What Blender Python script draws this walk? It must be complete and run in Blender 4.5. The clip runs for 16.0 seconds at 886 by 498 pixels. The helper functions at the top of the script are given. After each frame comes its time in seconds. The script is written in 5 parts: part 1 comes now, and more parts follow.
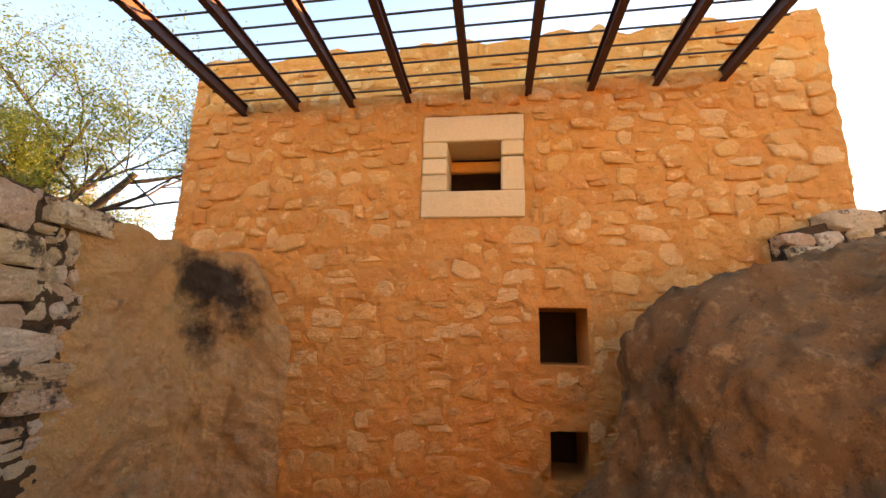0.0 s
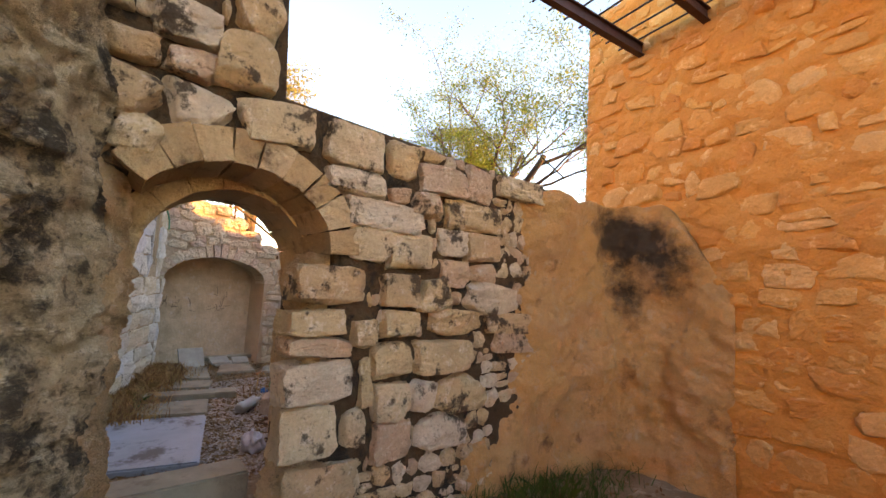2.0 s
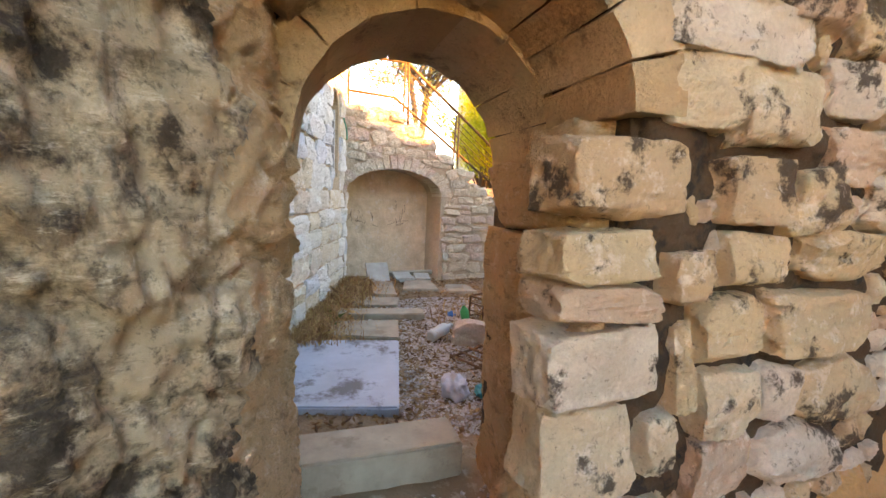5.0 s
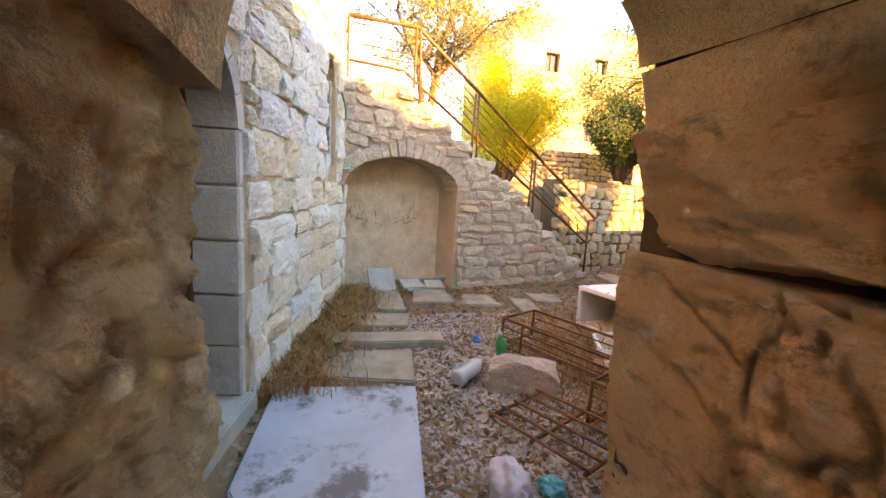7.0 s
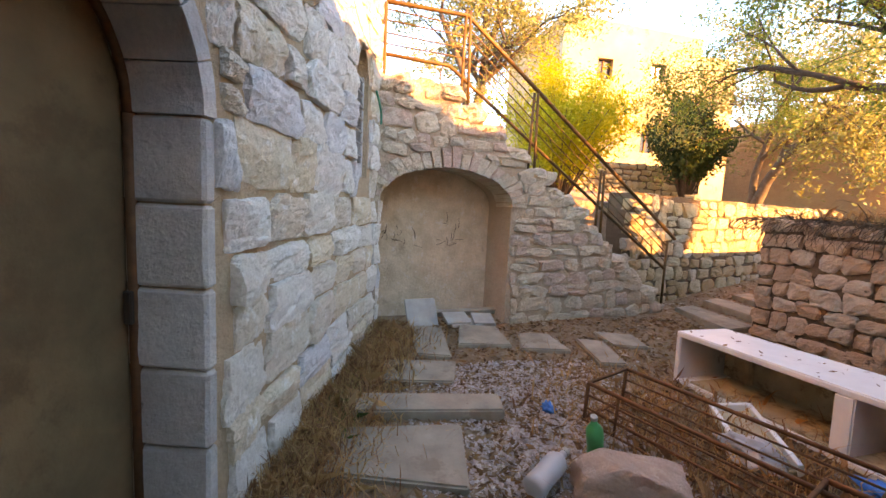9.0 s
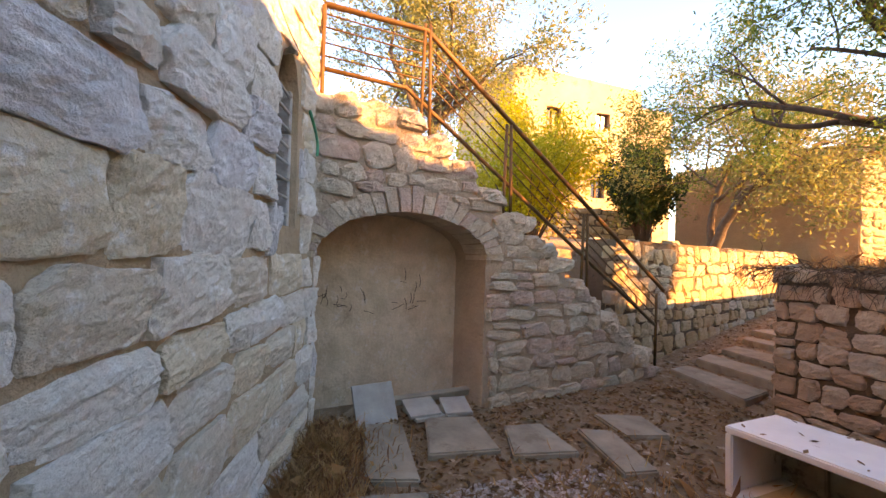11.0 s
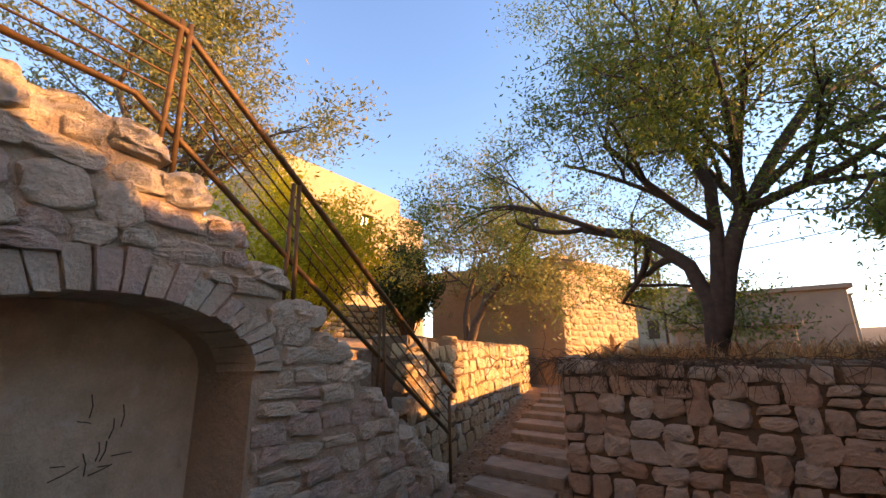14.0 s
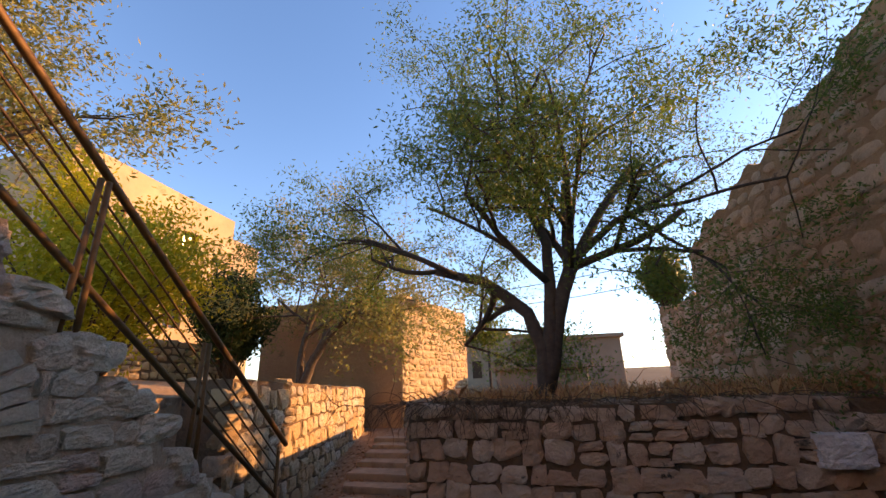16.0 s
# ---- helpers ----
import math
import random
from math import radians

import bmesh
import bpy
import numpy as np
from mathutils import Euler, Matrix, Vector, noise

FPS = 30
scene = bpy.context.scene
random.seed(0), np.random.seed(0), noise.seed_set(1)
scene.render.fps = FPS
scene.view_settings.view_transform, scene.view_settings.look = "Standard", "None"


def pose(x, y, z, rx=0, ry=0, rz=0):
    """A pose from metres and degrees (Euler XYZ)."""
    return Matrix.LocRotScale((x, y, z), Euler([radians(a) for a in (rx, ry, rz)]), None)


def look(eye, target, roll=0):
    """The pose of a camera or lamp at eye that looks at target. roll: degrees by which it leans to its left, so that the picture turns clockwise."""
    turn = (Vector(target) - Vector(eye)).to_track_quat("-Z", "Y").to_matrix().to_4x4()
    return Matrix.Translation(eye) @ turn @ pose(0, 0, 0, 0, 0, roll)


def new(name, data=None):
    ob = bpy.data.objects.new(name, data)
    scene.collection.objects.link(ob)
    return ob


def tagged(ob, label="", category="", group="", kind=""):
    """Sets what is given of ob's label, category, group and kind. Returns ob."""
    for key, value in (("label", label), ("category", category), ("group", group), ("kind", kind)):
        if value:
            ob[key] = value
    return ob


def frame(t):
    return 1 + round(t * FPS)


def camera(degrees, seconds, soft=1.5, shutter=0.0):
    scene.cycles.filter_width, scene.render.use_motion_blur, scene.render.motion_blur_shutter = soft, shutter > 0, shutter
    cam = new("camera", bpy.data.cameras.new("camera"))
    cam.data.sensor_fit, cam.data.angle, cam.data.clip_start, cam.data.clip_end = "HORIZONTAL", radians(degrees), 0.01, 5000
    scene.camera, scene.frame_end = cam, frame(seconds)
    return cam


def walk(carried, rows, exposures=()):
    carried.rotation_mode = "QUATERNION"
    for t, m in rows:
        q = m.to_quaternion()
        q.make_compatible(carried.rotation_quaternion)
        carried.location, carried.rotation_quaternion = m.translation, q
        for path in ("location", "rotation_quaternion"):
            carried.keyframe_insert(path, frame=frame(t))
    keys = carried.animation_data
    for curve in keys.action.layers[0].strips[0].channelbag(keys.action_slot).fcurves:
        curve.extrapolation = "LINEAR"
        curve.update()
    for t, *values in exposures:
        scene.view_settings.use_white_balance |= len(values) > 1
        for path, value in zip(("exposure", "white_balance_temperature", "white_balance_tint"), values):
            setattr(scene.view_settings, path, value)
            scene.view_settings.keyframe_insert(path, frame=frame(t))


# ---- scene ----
cam = camera(93.9, 16.0, soft=1.5)
ROWS = [
    (0.0, -0.000, -0.000, 1.516, 102.34, -1.44, -0.02),
    (0.5, -0.075, 0.092, 1.508, 101.72, -2.01, 11.71),
    (1.0, -0.158, 0.212, 1.495, 100.56, -2.68, 25.46),
    (1.5, -0.234, 0.258, 1.467, 98.53, -3.15, 39.14),
    (2.0, -0.378, 0.270, 1.450, 95.63, -3.44, 50.78),
    (2.5, -0.579, 0.291, 1.451, 92.64, -3.55, 59.97),
    (3.0, -0.741, 0.341, 1.438, 89.77, -3.59, 66.48),
    (3.5, -0.927, 0.417, 1.426, 87.05, -3.49, 70.51),
    (4.0, -1.165, 0.419, 1.390, 84.56, -3.33, 72.55),
    (6.5, -2.377, 0.446, 1.363, 81.55, -3.09, 71.28),
    (7.0, -2.676, 0.514, 1.360, 81.93, -3.14, 72.01),
    (7.5, -2.957, 0.531, 1.358, 82.22, -3.20, 73.83),
    (8.0, -3.155, 0.552, 1.350, 82.37, -3.31, 76.38),
    (10.5, -4.314, 0.789, 1.420, 87.22, -2.26, 74.47),
    (11.0, -4.572, 0.806, 1.431, 90.40, -1.76, 70.46),
    (11.5, -4.779, 0.858, 1.432, 93.60, -1.20, 65.79),
    (12.0, -4.988, 0.940, 1.444, 96.75, -0.65, 60.60),
    (12.5, -5.152, 0.972, 1.448, 99.18, -0.30, 55.08),
    (13.0, -5.298, 0.979, 1.456, 101.25, 0.18, 49.24),
    (13.5, -5.414, 1.014, 1.452, 102.86, 0.58, 43.41),
    (14.0, -5.540, 1.104, 1.444, 104.32, 0.97, 37.76),
    (14.5, -5.626, 1.160, 1.458, 105.88, 1.26, 32.11),
    (15.0, -5.691, 1.181, 1.471, 107.24, 1.48, 26.36),
    (15.5, -5.732, 1.189, 1.479, 108.31, 1.79, 20.75),
    (16.0, -5.756, 1.188, 1.485, 108.90, 2.01, 15.54),
]
walk(cam, [(t, pose(x, y, z, rx, ry, rz)) for t, x, y, z, rx, ry, rz in ROWS],
     exposures=[(0, 3.5, 13500, 31), (2, 3.75, 13800, 33), (4, 4.6, 12300, 27), (7, 4.75, 12800, 28), (8, 4.5, 12000, 29), (10.5, 3.9, 10600, 30), (12.5, 3.2, 10400, 34), (14, 2.7, 9200, 31), (16, 2.25, 8200, 28)])
# ---------- light ----------
SUN_AZ, SUN_EL = 55.0, 18.0  # degrees from +y towards +x, and above the horizon
world = bpy.data.worlds.new("sky")
scene.world = world
world.use_nodes = True
wn = world.node_tree
sky = wn.nodes.new("ShaderNodeTexSky")
sky.sky_type, sky.sun_disc = "NISHITA", False
sky.sun_elevation, sky.sun_rotation = radians(SUN_EL), radians(SUN_AZ)
sky.air_density, sky.dust_density, sky.ozone_density = 1.0, 0.1, 3.0
vivid = wn.nodes.new("ShaderNodeHueSaturation")
vivid.inputs["Saturation"].default_value = 1.15
wn.links.new(sky.outputs[0], vivid.inputs["Color"])
wn.links.new(vivid.outputs[0], wn.nodes["Background"].inputs[0])
wn.nodes["Background"].inputs[1].default_value = 0.09
sun = new("sun", bpy.data.lights.new("sun", "SUN"))
sun.data.energy, sun.data.angle, sun.data.color = 2.7, radians(0.6), (1.0, 0.60, 0.27)
sun.matrix_world = look((math.sin(radians(SUN_AZ)) * 40, math.cos(radians(SUN_AZ)) * 40, 40 * math.tan(radians(SUN_EL))), (0, 0, 0))


# ---------- materials ----------
def shader(name, rough=0.9, metal=0.0):
    m = bpy.data.materials.new(name)
    m.use_nodes = True
    b = m.node_tree.nodes["Principled BSDF"]
    b.inputs["Roughness"].default_value, b.inputs["Metallic"].default_value = rough, metal
    b.inputs["Specular IOR Level"].default_value = 0.25
    return m, m.node_tree, b


def noise_node(t, scale, detail=5, rough=0.6, place=None, stretch=None):
    n = t.nodes.new("ShaderNodeTexNoise")
    n.inputs["Scale"].default_value, n.inputs["Detail"].default_value, n.inputs["Roughness"].default_value = scale, detail, rough
    p = place or t.nodes.new("ShaderNodeNewGeometry").outputs["Position"]
    if stretch:
        mp = t.nodes.new("ShaderNodeMapping")
        mp.inputs["Scale"].default_value = stretch
        t.links.new(p, mp.inputs[0])
        p = mp.outputs[0]
    t.links.new(p, n.inputs["Vector"])
    return n.outputs["Fac"]


def ramp(t, fac, stops, hard=False):
    r = t.nodes.new("ShaderNodeValToRGB")
    e = r.color_ramp.elements
    while len(e) < len(stops):
        e.new(0.5)
    for k, (p, c) in enumerate(stops):
        e[k].position = p
        e[k].color = (*c, 1) if len(c) == 3 else c
    if hard:
        r.color_ramp.interpolation = "CONSTANT"
    t.links.new(fac, r.inputs[0])
    return r.outputs[0]


def mix(t, fac, a, b, mode="MIX"):
    m = t.nodes.new("ShaderNodeMix")
    m.data_type, m.blend_type = "RGBA", mode
    for sock, val in ((m.inputs["Factor"], fac), (m.inputs["A"], a), (m.inputs["B"], b)):
        if isinstance(val, (int, float)):
            sock.default_value = val
        elif isinstance(val, tuple):
            sock.default_value = (*val, 1)
        else:
            t.links.new(val, sock)
    return m.outputs["Result"]


def bump(t, b, fac, strength, dist=0.02, after=None):
    n = t.nodes.new("ShaderNodeBump")
    n.inputs["Strength"].default_value, n.inputs["Distance"].default_value = strength, dist
    t.links.new(fac, n.inputs["Height"])
    if after:
        t.links.new(after, n.inputs["Normal"])
    t.links.new(n.outputs[0], b.inputs["Normal"])
    return n.outputs[0]


def grey(v):
    return (v, v, v)


def stone_mat(name, cols, stain=(0.03, 0.025, 0.02), stain_at=0.62, stain_soft=0.05, stain_scale=3.0, pale=None, relief=1.0, piece=True, patch=0.35, speck=0.0, strata=None):
    """Rock in the colours cols, one for each piece, with speckle, broad tints and dark growth in blots."""
    m, t, b = shader(name, 0.92)
    if piece:
        add = t.nodes.new("ShaderNodeMath")
        add.operation = "ADD"
        t.links.new(t.nodes.new("ShaderNodeObjectInfo").outputs["Random"], add.inputs[0])
        t.links.new(t.nodes.new("ShaderNodeNewGeometry").outputs["Random Per Island"], add.inputs[1])
        fr_ = t.nodes.new("ShaderNodeMath")
        fr_.operation = "FRACT"
        t.links.new(add.outputs[0], fr_.inputs[0])
        rnd = fr_.outputs[0]
    else:
        rnd = noise_node(t, 2.2, 2)
    n = len(cols)
    base = ramp(t, rnd, [((k + 0.0) / max(n - 1, 1) if not piece else k / n, c) for k, c in enumerate(cols)], hard=piece)
    broad = noise_node(t, 5.0, 4)
    base = mix(t, ramp(t, broad, [(0.35, grey(0)), (0.7, grey(patch))]), base, tuple(min(1, c * 0.55) for c in cols[0]))
    fine = noise_node(t, 60.0, 6, 0.7)
    base = mix(t, ramp(t, fine, [(0.3, grey(0.36)), (0.75, grey(0.0))]), base, tuple(c * 0.45 for c in cols[-1]))
    if pale:
        base = mix(t, ramp(t, noise_node(t, 9.0, 6, 0.7), [(0.55, grey(0)), (0.68, grey(0.8))]), base, pale)
    blot = noise_node(t, stain_scale, 8, 0.72)
    base = mix(t, ramp(t, blot, [(stain_at, grey(0)), (stain_at + stain_soft, grey(0.9))]), base, stain)
    if strata:
        base = mix(t, ramp(t, noise_node(t, 7.0, 9, 0.78, stretch=strata), [(0.53, grey(0)), (0.60, grey(0.7))]), base, tuple(c * 0.42 for c in cols[1]))
        base = mix(t, ramp(t, noise_node(t, 11.0, 9, 0.78, stretch=strata), [(0.56, grey(0)), (0.64, grey(0.7))]), base, pale)
    if speck:
        base = mix(t, ramp(t, noise_node(t, 34.0, 5, 0.75), [(0.64 - 0.1 * speck, grey(0)), (0.74 - 0.1 * speck, grey(0.6))]), base, tuple(c * 1.4 for c in stain))
        base = mix(t, ramp(t, noise_node(t, 22.0, 6, 0.75), [(0.60, grey(0)), (0.68, grey(0.55))]), base, pale or cols[-1])
    t.links.new(base, b.inputs["Base Color"])
    a = bump(t, b, noise_node(t, 14.0, 8, 0.65), 0.8 * relief, 0.045)
    if strata:
        a = bump(t, b, noise_node(t, 5.0, 8, 0.7, stretch=strata), 1.0, 0.09, a)
    a = bump(t, b, noise_node(t, 32.0, 6, 0.7), 0.6 * relief, 0.022, a)
    bump(t, b, fine, 0.6 * relief, 0.011, a)
    return m


def plain_mat(name, col, rough=0.8, metal=0.0, vary=0.35, scale=8.0, dirt=None, dirt_at=0.6, bumpy=0.3, bscale=40.0):
    m, t, b = shader(name, rough, metal)
    c = mix(t, ramp(t, noise_node(t, scale, 5), [(0.3, grey(0)), (0.75, grey(1))]), col, tuple(v * (1 - vary) for v in col))
    if dirt:
        c = mix(t, ramp(t, noise_node(t, scale * 0.6, 8, 0.7), [(dirt_at, grey(0)), (dirt_at + 0.08, grey(1))]), c, dirt)
    t.links.new(c, b.inputs["Base Color"])
    if bumpy:
        bump(t, b, noise_node(t, bscale, 6, 0.65), bumpy, 0.01)
    return m


def leaf_mat(name, cols):
    m, t, b = shader(name, 0.55)
    isl = t.nodes.new("ShaderNodeNewGeometry").outputs["Random Per Island"]
    c = ramp(t, isl, [(k / len(cols), q) for k, q in enumerate(cols)])
    t.links.new(c, b.inputs["Base Color"])
    b.inputs["Transmission Weight"].default_value = 0.0
    tr = t.nodes.new("ShaderNodeBsdfTranslucent")
    t.links.new(c, tr.inputs[0])
    mx = t.nodes.new("ShaderNodeMixShader")
    mx.inputs[0].default_value = 0.45
    t.links.new(b.outputs[0], mx.inputs[1])
    t.links.new(tr.outputs[0], mx.inputs[2])
    t.links.new(mx.outputs[0], t.nodes["Material Output"].inputs[0])
    return m


M_orange = stone_mat("orange_rubble", [(0.76, 0.36, 0.115), (0.80, 0.42, 0.15), (0.72, 0.29, 0.085), (0.80, 0.46, 0.20), (0.70, 0.36, 0.13)], stain=(0.34, 0.14, 0.05), stain_at=0.66, stain_scale=6.0, pale=(0.82, 0.52, 0.26), patch=0.3)
M_render = stone_mat("orange_render", [(0.78, 0.36, 0.11), (0.68, 0.28, 0.075)], stain=(0.36, 0.15, 0.05), stain_at=0.66, piece=False, patch=0.25)
M_arch = stone_mat("weathered_limestone", [(0.74, 0.56, 0.33), (0.80, 0.66, 0.44), (0.66, 0.47, 0.28), (0.82, 0.73, 0.58), (0.72, 0.51, 0.36)], stain=(0.05, 0.035, 0.025), stain_at=0.55, stain_scale=4.6, stain_soft=0.06, pale=(0.84, 0.74, 0.60), patch=0.4, relief=1.6, speck=0.45)
# Mortar colour darkened for both the soil and the shade in the joints
M_joint = stone_mat("brown_mortar", [(0.15, 0.09, 0.05), (0.075, 0.05, 0.03)], stain_at=0.52, stain_scale=3.5, piece=False, relief=1.5)
M_vous = stone_mat("dressed_limestone", [(0.64, 0.44, 0.24), (0.70, 0.50, 0.29), (0.58, 0.39, 0.21), (0.72, 0.54, 0.34)], stain=(0.14, 0.085, 0.05), stain_at=0.56, stain_scale=5, stain_soft=0.12, patch=0.5, relief=1.5, speck=0.3)
M_rock = stone_mat("rough_rock", [(0.76, 0.62, 0.40), (0.66, 0.50, 0.31), (0.82, 0.70, 0.50)], stain=(0.045, 0.035, 0.028), stain_at=0.50, stain_scale=2.8, stain_soft=0.07, pale=(0.84, 0.73, 0.54), piece=False, relief=2.0, speck=0.9, strata=(0.8, 0.8, 2.6))
# Brown rock without black growth, lightened to offset the dim passage
M_rock2 = stone_mat("brown_rock_brightened", [(0.80, 0.57, 0.33), (0.74, 0.49, 0.27), (0.84, 0.66, 0.44)], stain=(0.30, 0.18, 0.09), stain_at=0.60, stain_scale=3.0, stain_soft=0.1, pale=(0.80, 0.66, 0.48), piece=False, relief=2.0, speck=0.7, strata=(0.8, 0.8, 2.2))
M_white = stone_mat("pale_limestone", [(0.78, 0.70, 0.58), (0.82, 0.76, 0.66), (0.74, 0.62, 0.47), (0.72, 0.70, 0.67), (0.80, 0.65, 0.45)], stain_at=0.70, stain=(0.26, 0.21, 0.16), stain_soft=0.08, stain_scale=6.0, pale=(0.86, 0.83, 0.77), patch=0.12, relief=1.0)
M_wjoint = stone_mat("pinkish_mortar", [(0.62, 0.44, 0.28), (0.54, 0.36, 0.21)], stain_at=0.75, piece=False)
M_dress = stone_mat("grey_dressed_stone", [(0.56, 0.52, 0.46), (0.62, 0.58, 0.51), (0.50, 0.46, 0.40)], stain_at=0.66, relief=0.7, patch=0.4)
M_stair = stone_mat("stair_rubble", [(0.68, 0.55, 0.40), (0.74, 0.62, 0.46), (0.64, 0.46, 0.36), (0.70, 0.57, 0.41)], stain_at=0.66, pale=(0.70, 0.60, 0.46), patch=0.35, relief=1.4)
M_sjoint = stone_mat("stair_mortar", [(0.60, 0.45, 0.31), (0.50, 0.36, 0.24)], stain_at=0.68, piece=False)
M_terr = stone_mat("dry_stone", [(0.60, 0.41, 0.27), (0.66, 0.48, 0.33), (0.54, 0.35, 0.22), (0.66, 0.52, 0.38)], stain_at=0.62, patch=0.4, relief=1.3)
M_tback = stone_mat("dry_stone_gap", [(0.20, 0.125, 0.075), (0.14, 0.09, 0.05)], stain_at=0.6, piece=False)
M_ret = stone_mat("squared_golden_stone", [(0.50, 0.35, 0.19), (0.54, 0.41, 0.25), (0.46, 0.29, 0.14), (0.52, 0.43, 0.31)], stain_at=0.66, patch=0.3, relief=1.2)
M_ruin = stone_mat("brown_plaster", [(0.46, 0.30, 0.17), (0.38, 0.24, 0.14)], stain_at=0.64, piece=False, stain_scale=0.9, stain_soft=0.12)
M_ruins = stone_mat("ruin_stone", [(0.50, 0.35, 0.19), (0.56, 0.40, 0.22), (0.45, 0.3, 0.16)], stain_at=0.75, patch=0.2)
M_niche = stone_mat("niche_plaster", [(0.74, 0.51, 0.31), (0.79, 0.59, 0.40), (0.71, 0.50, 0.33)], stain_at=0.60, stain=(0.24, 0.15, 0.10), stain_scale=2.0, stain_soft=0.16, pale=(0.68, 0.56, 0.45), piece=False, relief=0.6, patch=0.6)
M_ochre = stone_mat("ochre_plaster", [(0.82, 0.46, 0.17), (0.76, 0.43, 0.18), (0.70, 0.45, 0.27)], stain=(0.22, 0.12, 0.06), stain_at=0.57, stain_scale=2.4, stain_soft=0.12, pale=(0.62, 0.44, 0.28), piece=False, relief=1.8, patch=0.3)
def add_soot(m, a, b_, reach, col):
    """A blot of soot round the line a-b, ragged at its rim."""
    t = m.node_tree
    b = t.nodes["Principled BSDF"]
    was = b.inputs["Base Color"].links[0].from_socket
    geo = t.nodes.new("ShaderNodeNewGeometry").outputs["Position"]
    near = None
    for k in range(5):
        d = t.nodes.new("ShaderNodeVectorMath")
        d.operation = "DISTANCE"
        t.links.new(geo, d.inputs[0])
        d.inputs[1].default_value = Vector(a).lerp(Vector(b_), k / 4)
        if near is None:
            near = d.outputs["Value"]
        else:
            m_ = t.nodes.new("ShaderNodeMath")
            m_.operation = "MINIMUM"
            t.links.new(near, m_.inputs[0])
            t.links.new(d.outputs["Value"], m_.inputs[1])
            near = m_.outputs[0]
    add = t.nodes.new("ShaderNodeMath")
    add.operation = "MULTIPLY_ADD"
    t.links.new(noise_node(t, 4.0, 7, 0.7), add.inputs[0])
    add.inputs[1].default_value = 0.55
    t.links.new(near, add.inputs[2])
    fac = ramp(t, add.outputs[0], [(reach + 0.18, grey(0.95)), (reach + 0.36, grey(0.0))])
    t.links.new(mix(t, fac, was, col), b.inputs["Base Color"])


add_soot(M_ochre, (-2.50, 3.90, 2.05), (-1.95, 4.08, 1.82), 0.26, (0.045, 0.033, 0.026))
add_soot(M_ochre, (-2.35, 4.00, 1.75), (-2.25, 4.02, 1.40), 0.15, (0.06, 0.042, 0.03))
M_mud = stone_mat("dark_mud", [(0.42, 0.25, 0.12), (0.32, 0.18, 0.085), (0.54, 0.34, 0.16)], stain=(0.07, 0.045, 0.03), stain_at=0.56, stain_scale=4.0, stain_soft=0.12, pale=(0.56, 0.38, 0.20), piece=False, relief=2.4, speck=0.8)
M_house = plain_mat("stained_render", (0.44, 0.33, 0.20), 0.9, vary=0.35, scale=0.9, dirt=(0.24, 0.16, 0.085), dirt_at=0.55)
M_slab = plain_mat("grey_concrete", (0.36, 0.30, 0.22), 0.85, vary=0.45, scale=5, dirt=(0.22, 0.17, 0.12), dirt_at=0.55)
M_wslab = plain_mat("blue_white_marble", (0.37, 0.42, 0.47), 0.5, vary=0.25, scale=4, dirt=(0.13, 0.125, 0.12), dirt_at=0.53, bumpy=0.1)
M_tile = plain_mat("dirty_white_tile", (0.42, 0.39, 0.33), 0.6, vary=0.3, scale=8)
M_rust = plain_mat("rusty_steel", (0.20, 0.09, 0.04), 0.75, 0.3, vary=0.5, scale=20)
M_rail = plain_mat("rust_brown_paint", (0.15, 0.078, 0.028), 0.6, 0.3, vary=0.5, scale=12)
M_beam = plain_mat("dark_red_steel", (0.085, 0.040, 0.034), 0.6, 0.2, vary=0.35, scale=10)
M_bar = plain_mat("bare_steel_bar", (0.05, 0.035, 0.03), 0.6, 0.4)
M_door = plain_mat("rusted_sheet_door", (0.22, 0.135, 0.065), 0.7, 0.1, vary=0.5, scale=3.5, dirt=(0.13, 0.075, 0.035), dirt_at=0.55)
M_enamel = plain_mat("white_enamel", (0.76, 0.75, 0.72), 0.45, vary=0.15, scale=6, dirt=(0.22, 0.15, 0.08), dirt_at=0.63, bumpy=0.05)
M_liner = plain_mat("stained_liner", (0.50, 0.42, 0.27), 0.6, vary=0.5, scale=5, dirt=(0.14, 0.08, 0.035), dirt_at=0.52, bumpy=0.05)
# Near-black stands for unlit interiors behind openings; also the lock's own colour
M_dark = plain_mat("shade_and_lock_black", (0.05, 0.032, 0.02), 0.95)
M_bark = plain_mat("dark_bark", (0.085, 0.065, 0.052), 0.95, vary=0.5, scale=14, bumpy=0.9, bscale=25)
M_bark2 = plain_mat("grey_bark", (0.12, 0.085, 0.06), 0.95, vary=0.5, scale=14, bumpy=0.9, bscale=25)
M_leaf = leaf_mat("almond_leaf", [(0.08, 0.15, 0.025), (0.12, 0.19, 0.03), (0.17, 0.20, 0.04), (0.09, 0.15, 0.04)])
M_olive = leaf_mat("olive_leaf", [(0.17, 0.19, 0.07), (0.22, 0.22, 0.07), (0.13, 0.15, 0.06), (0.27, 0.24, 0.07)])
M_yellow = leaf_mat("yellow_green_leaf", [(0.36, 0.34, 0.02), (0.46, 0.41, 0.025), (0.26, 0.28, 0.02), (0.42, 0.38, 0.03)])
M_green = leaf_mat("dark_green_leaf", [(0.02, 0.045, 0.015), (0.035, 0.06, 0.02), (0.05, 0.07, 0.02)])
M_twig = plain_mat("dry_root", (0.16, 0.10, 0.06), 0.95, vary=0.5, scale=20, bumpy=0)
M_herb = leaf_mat("herb_green", [(0.06, 0.11, 0.02), (0.09, 0.14, 0.03)])
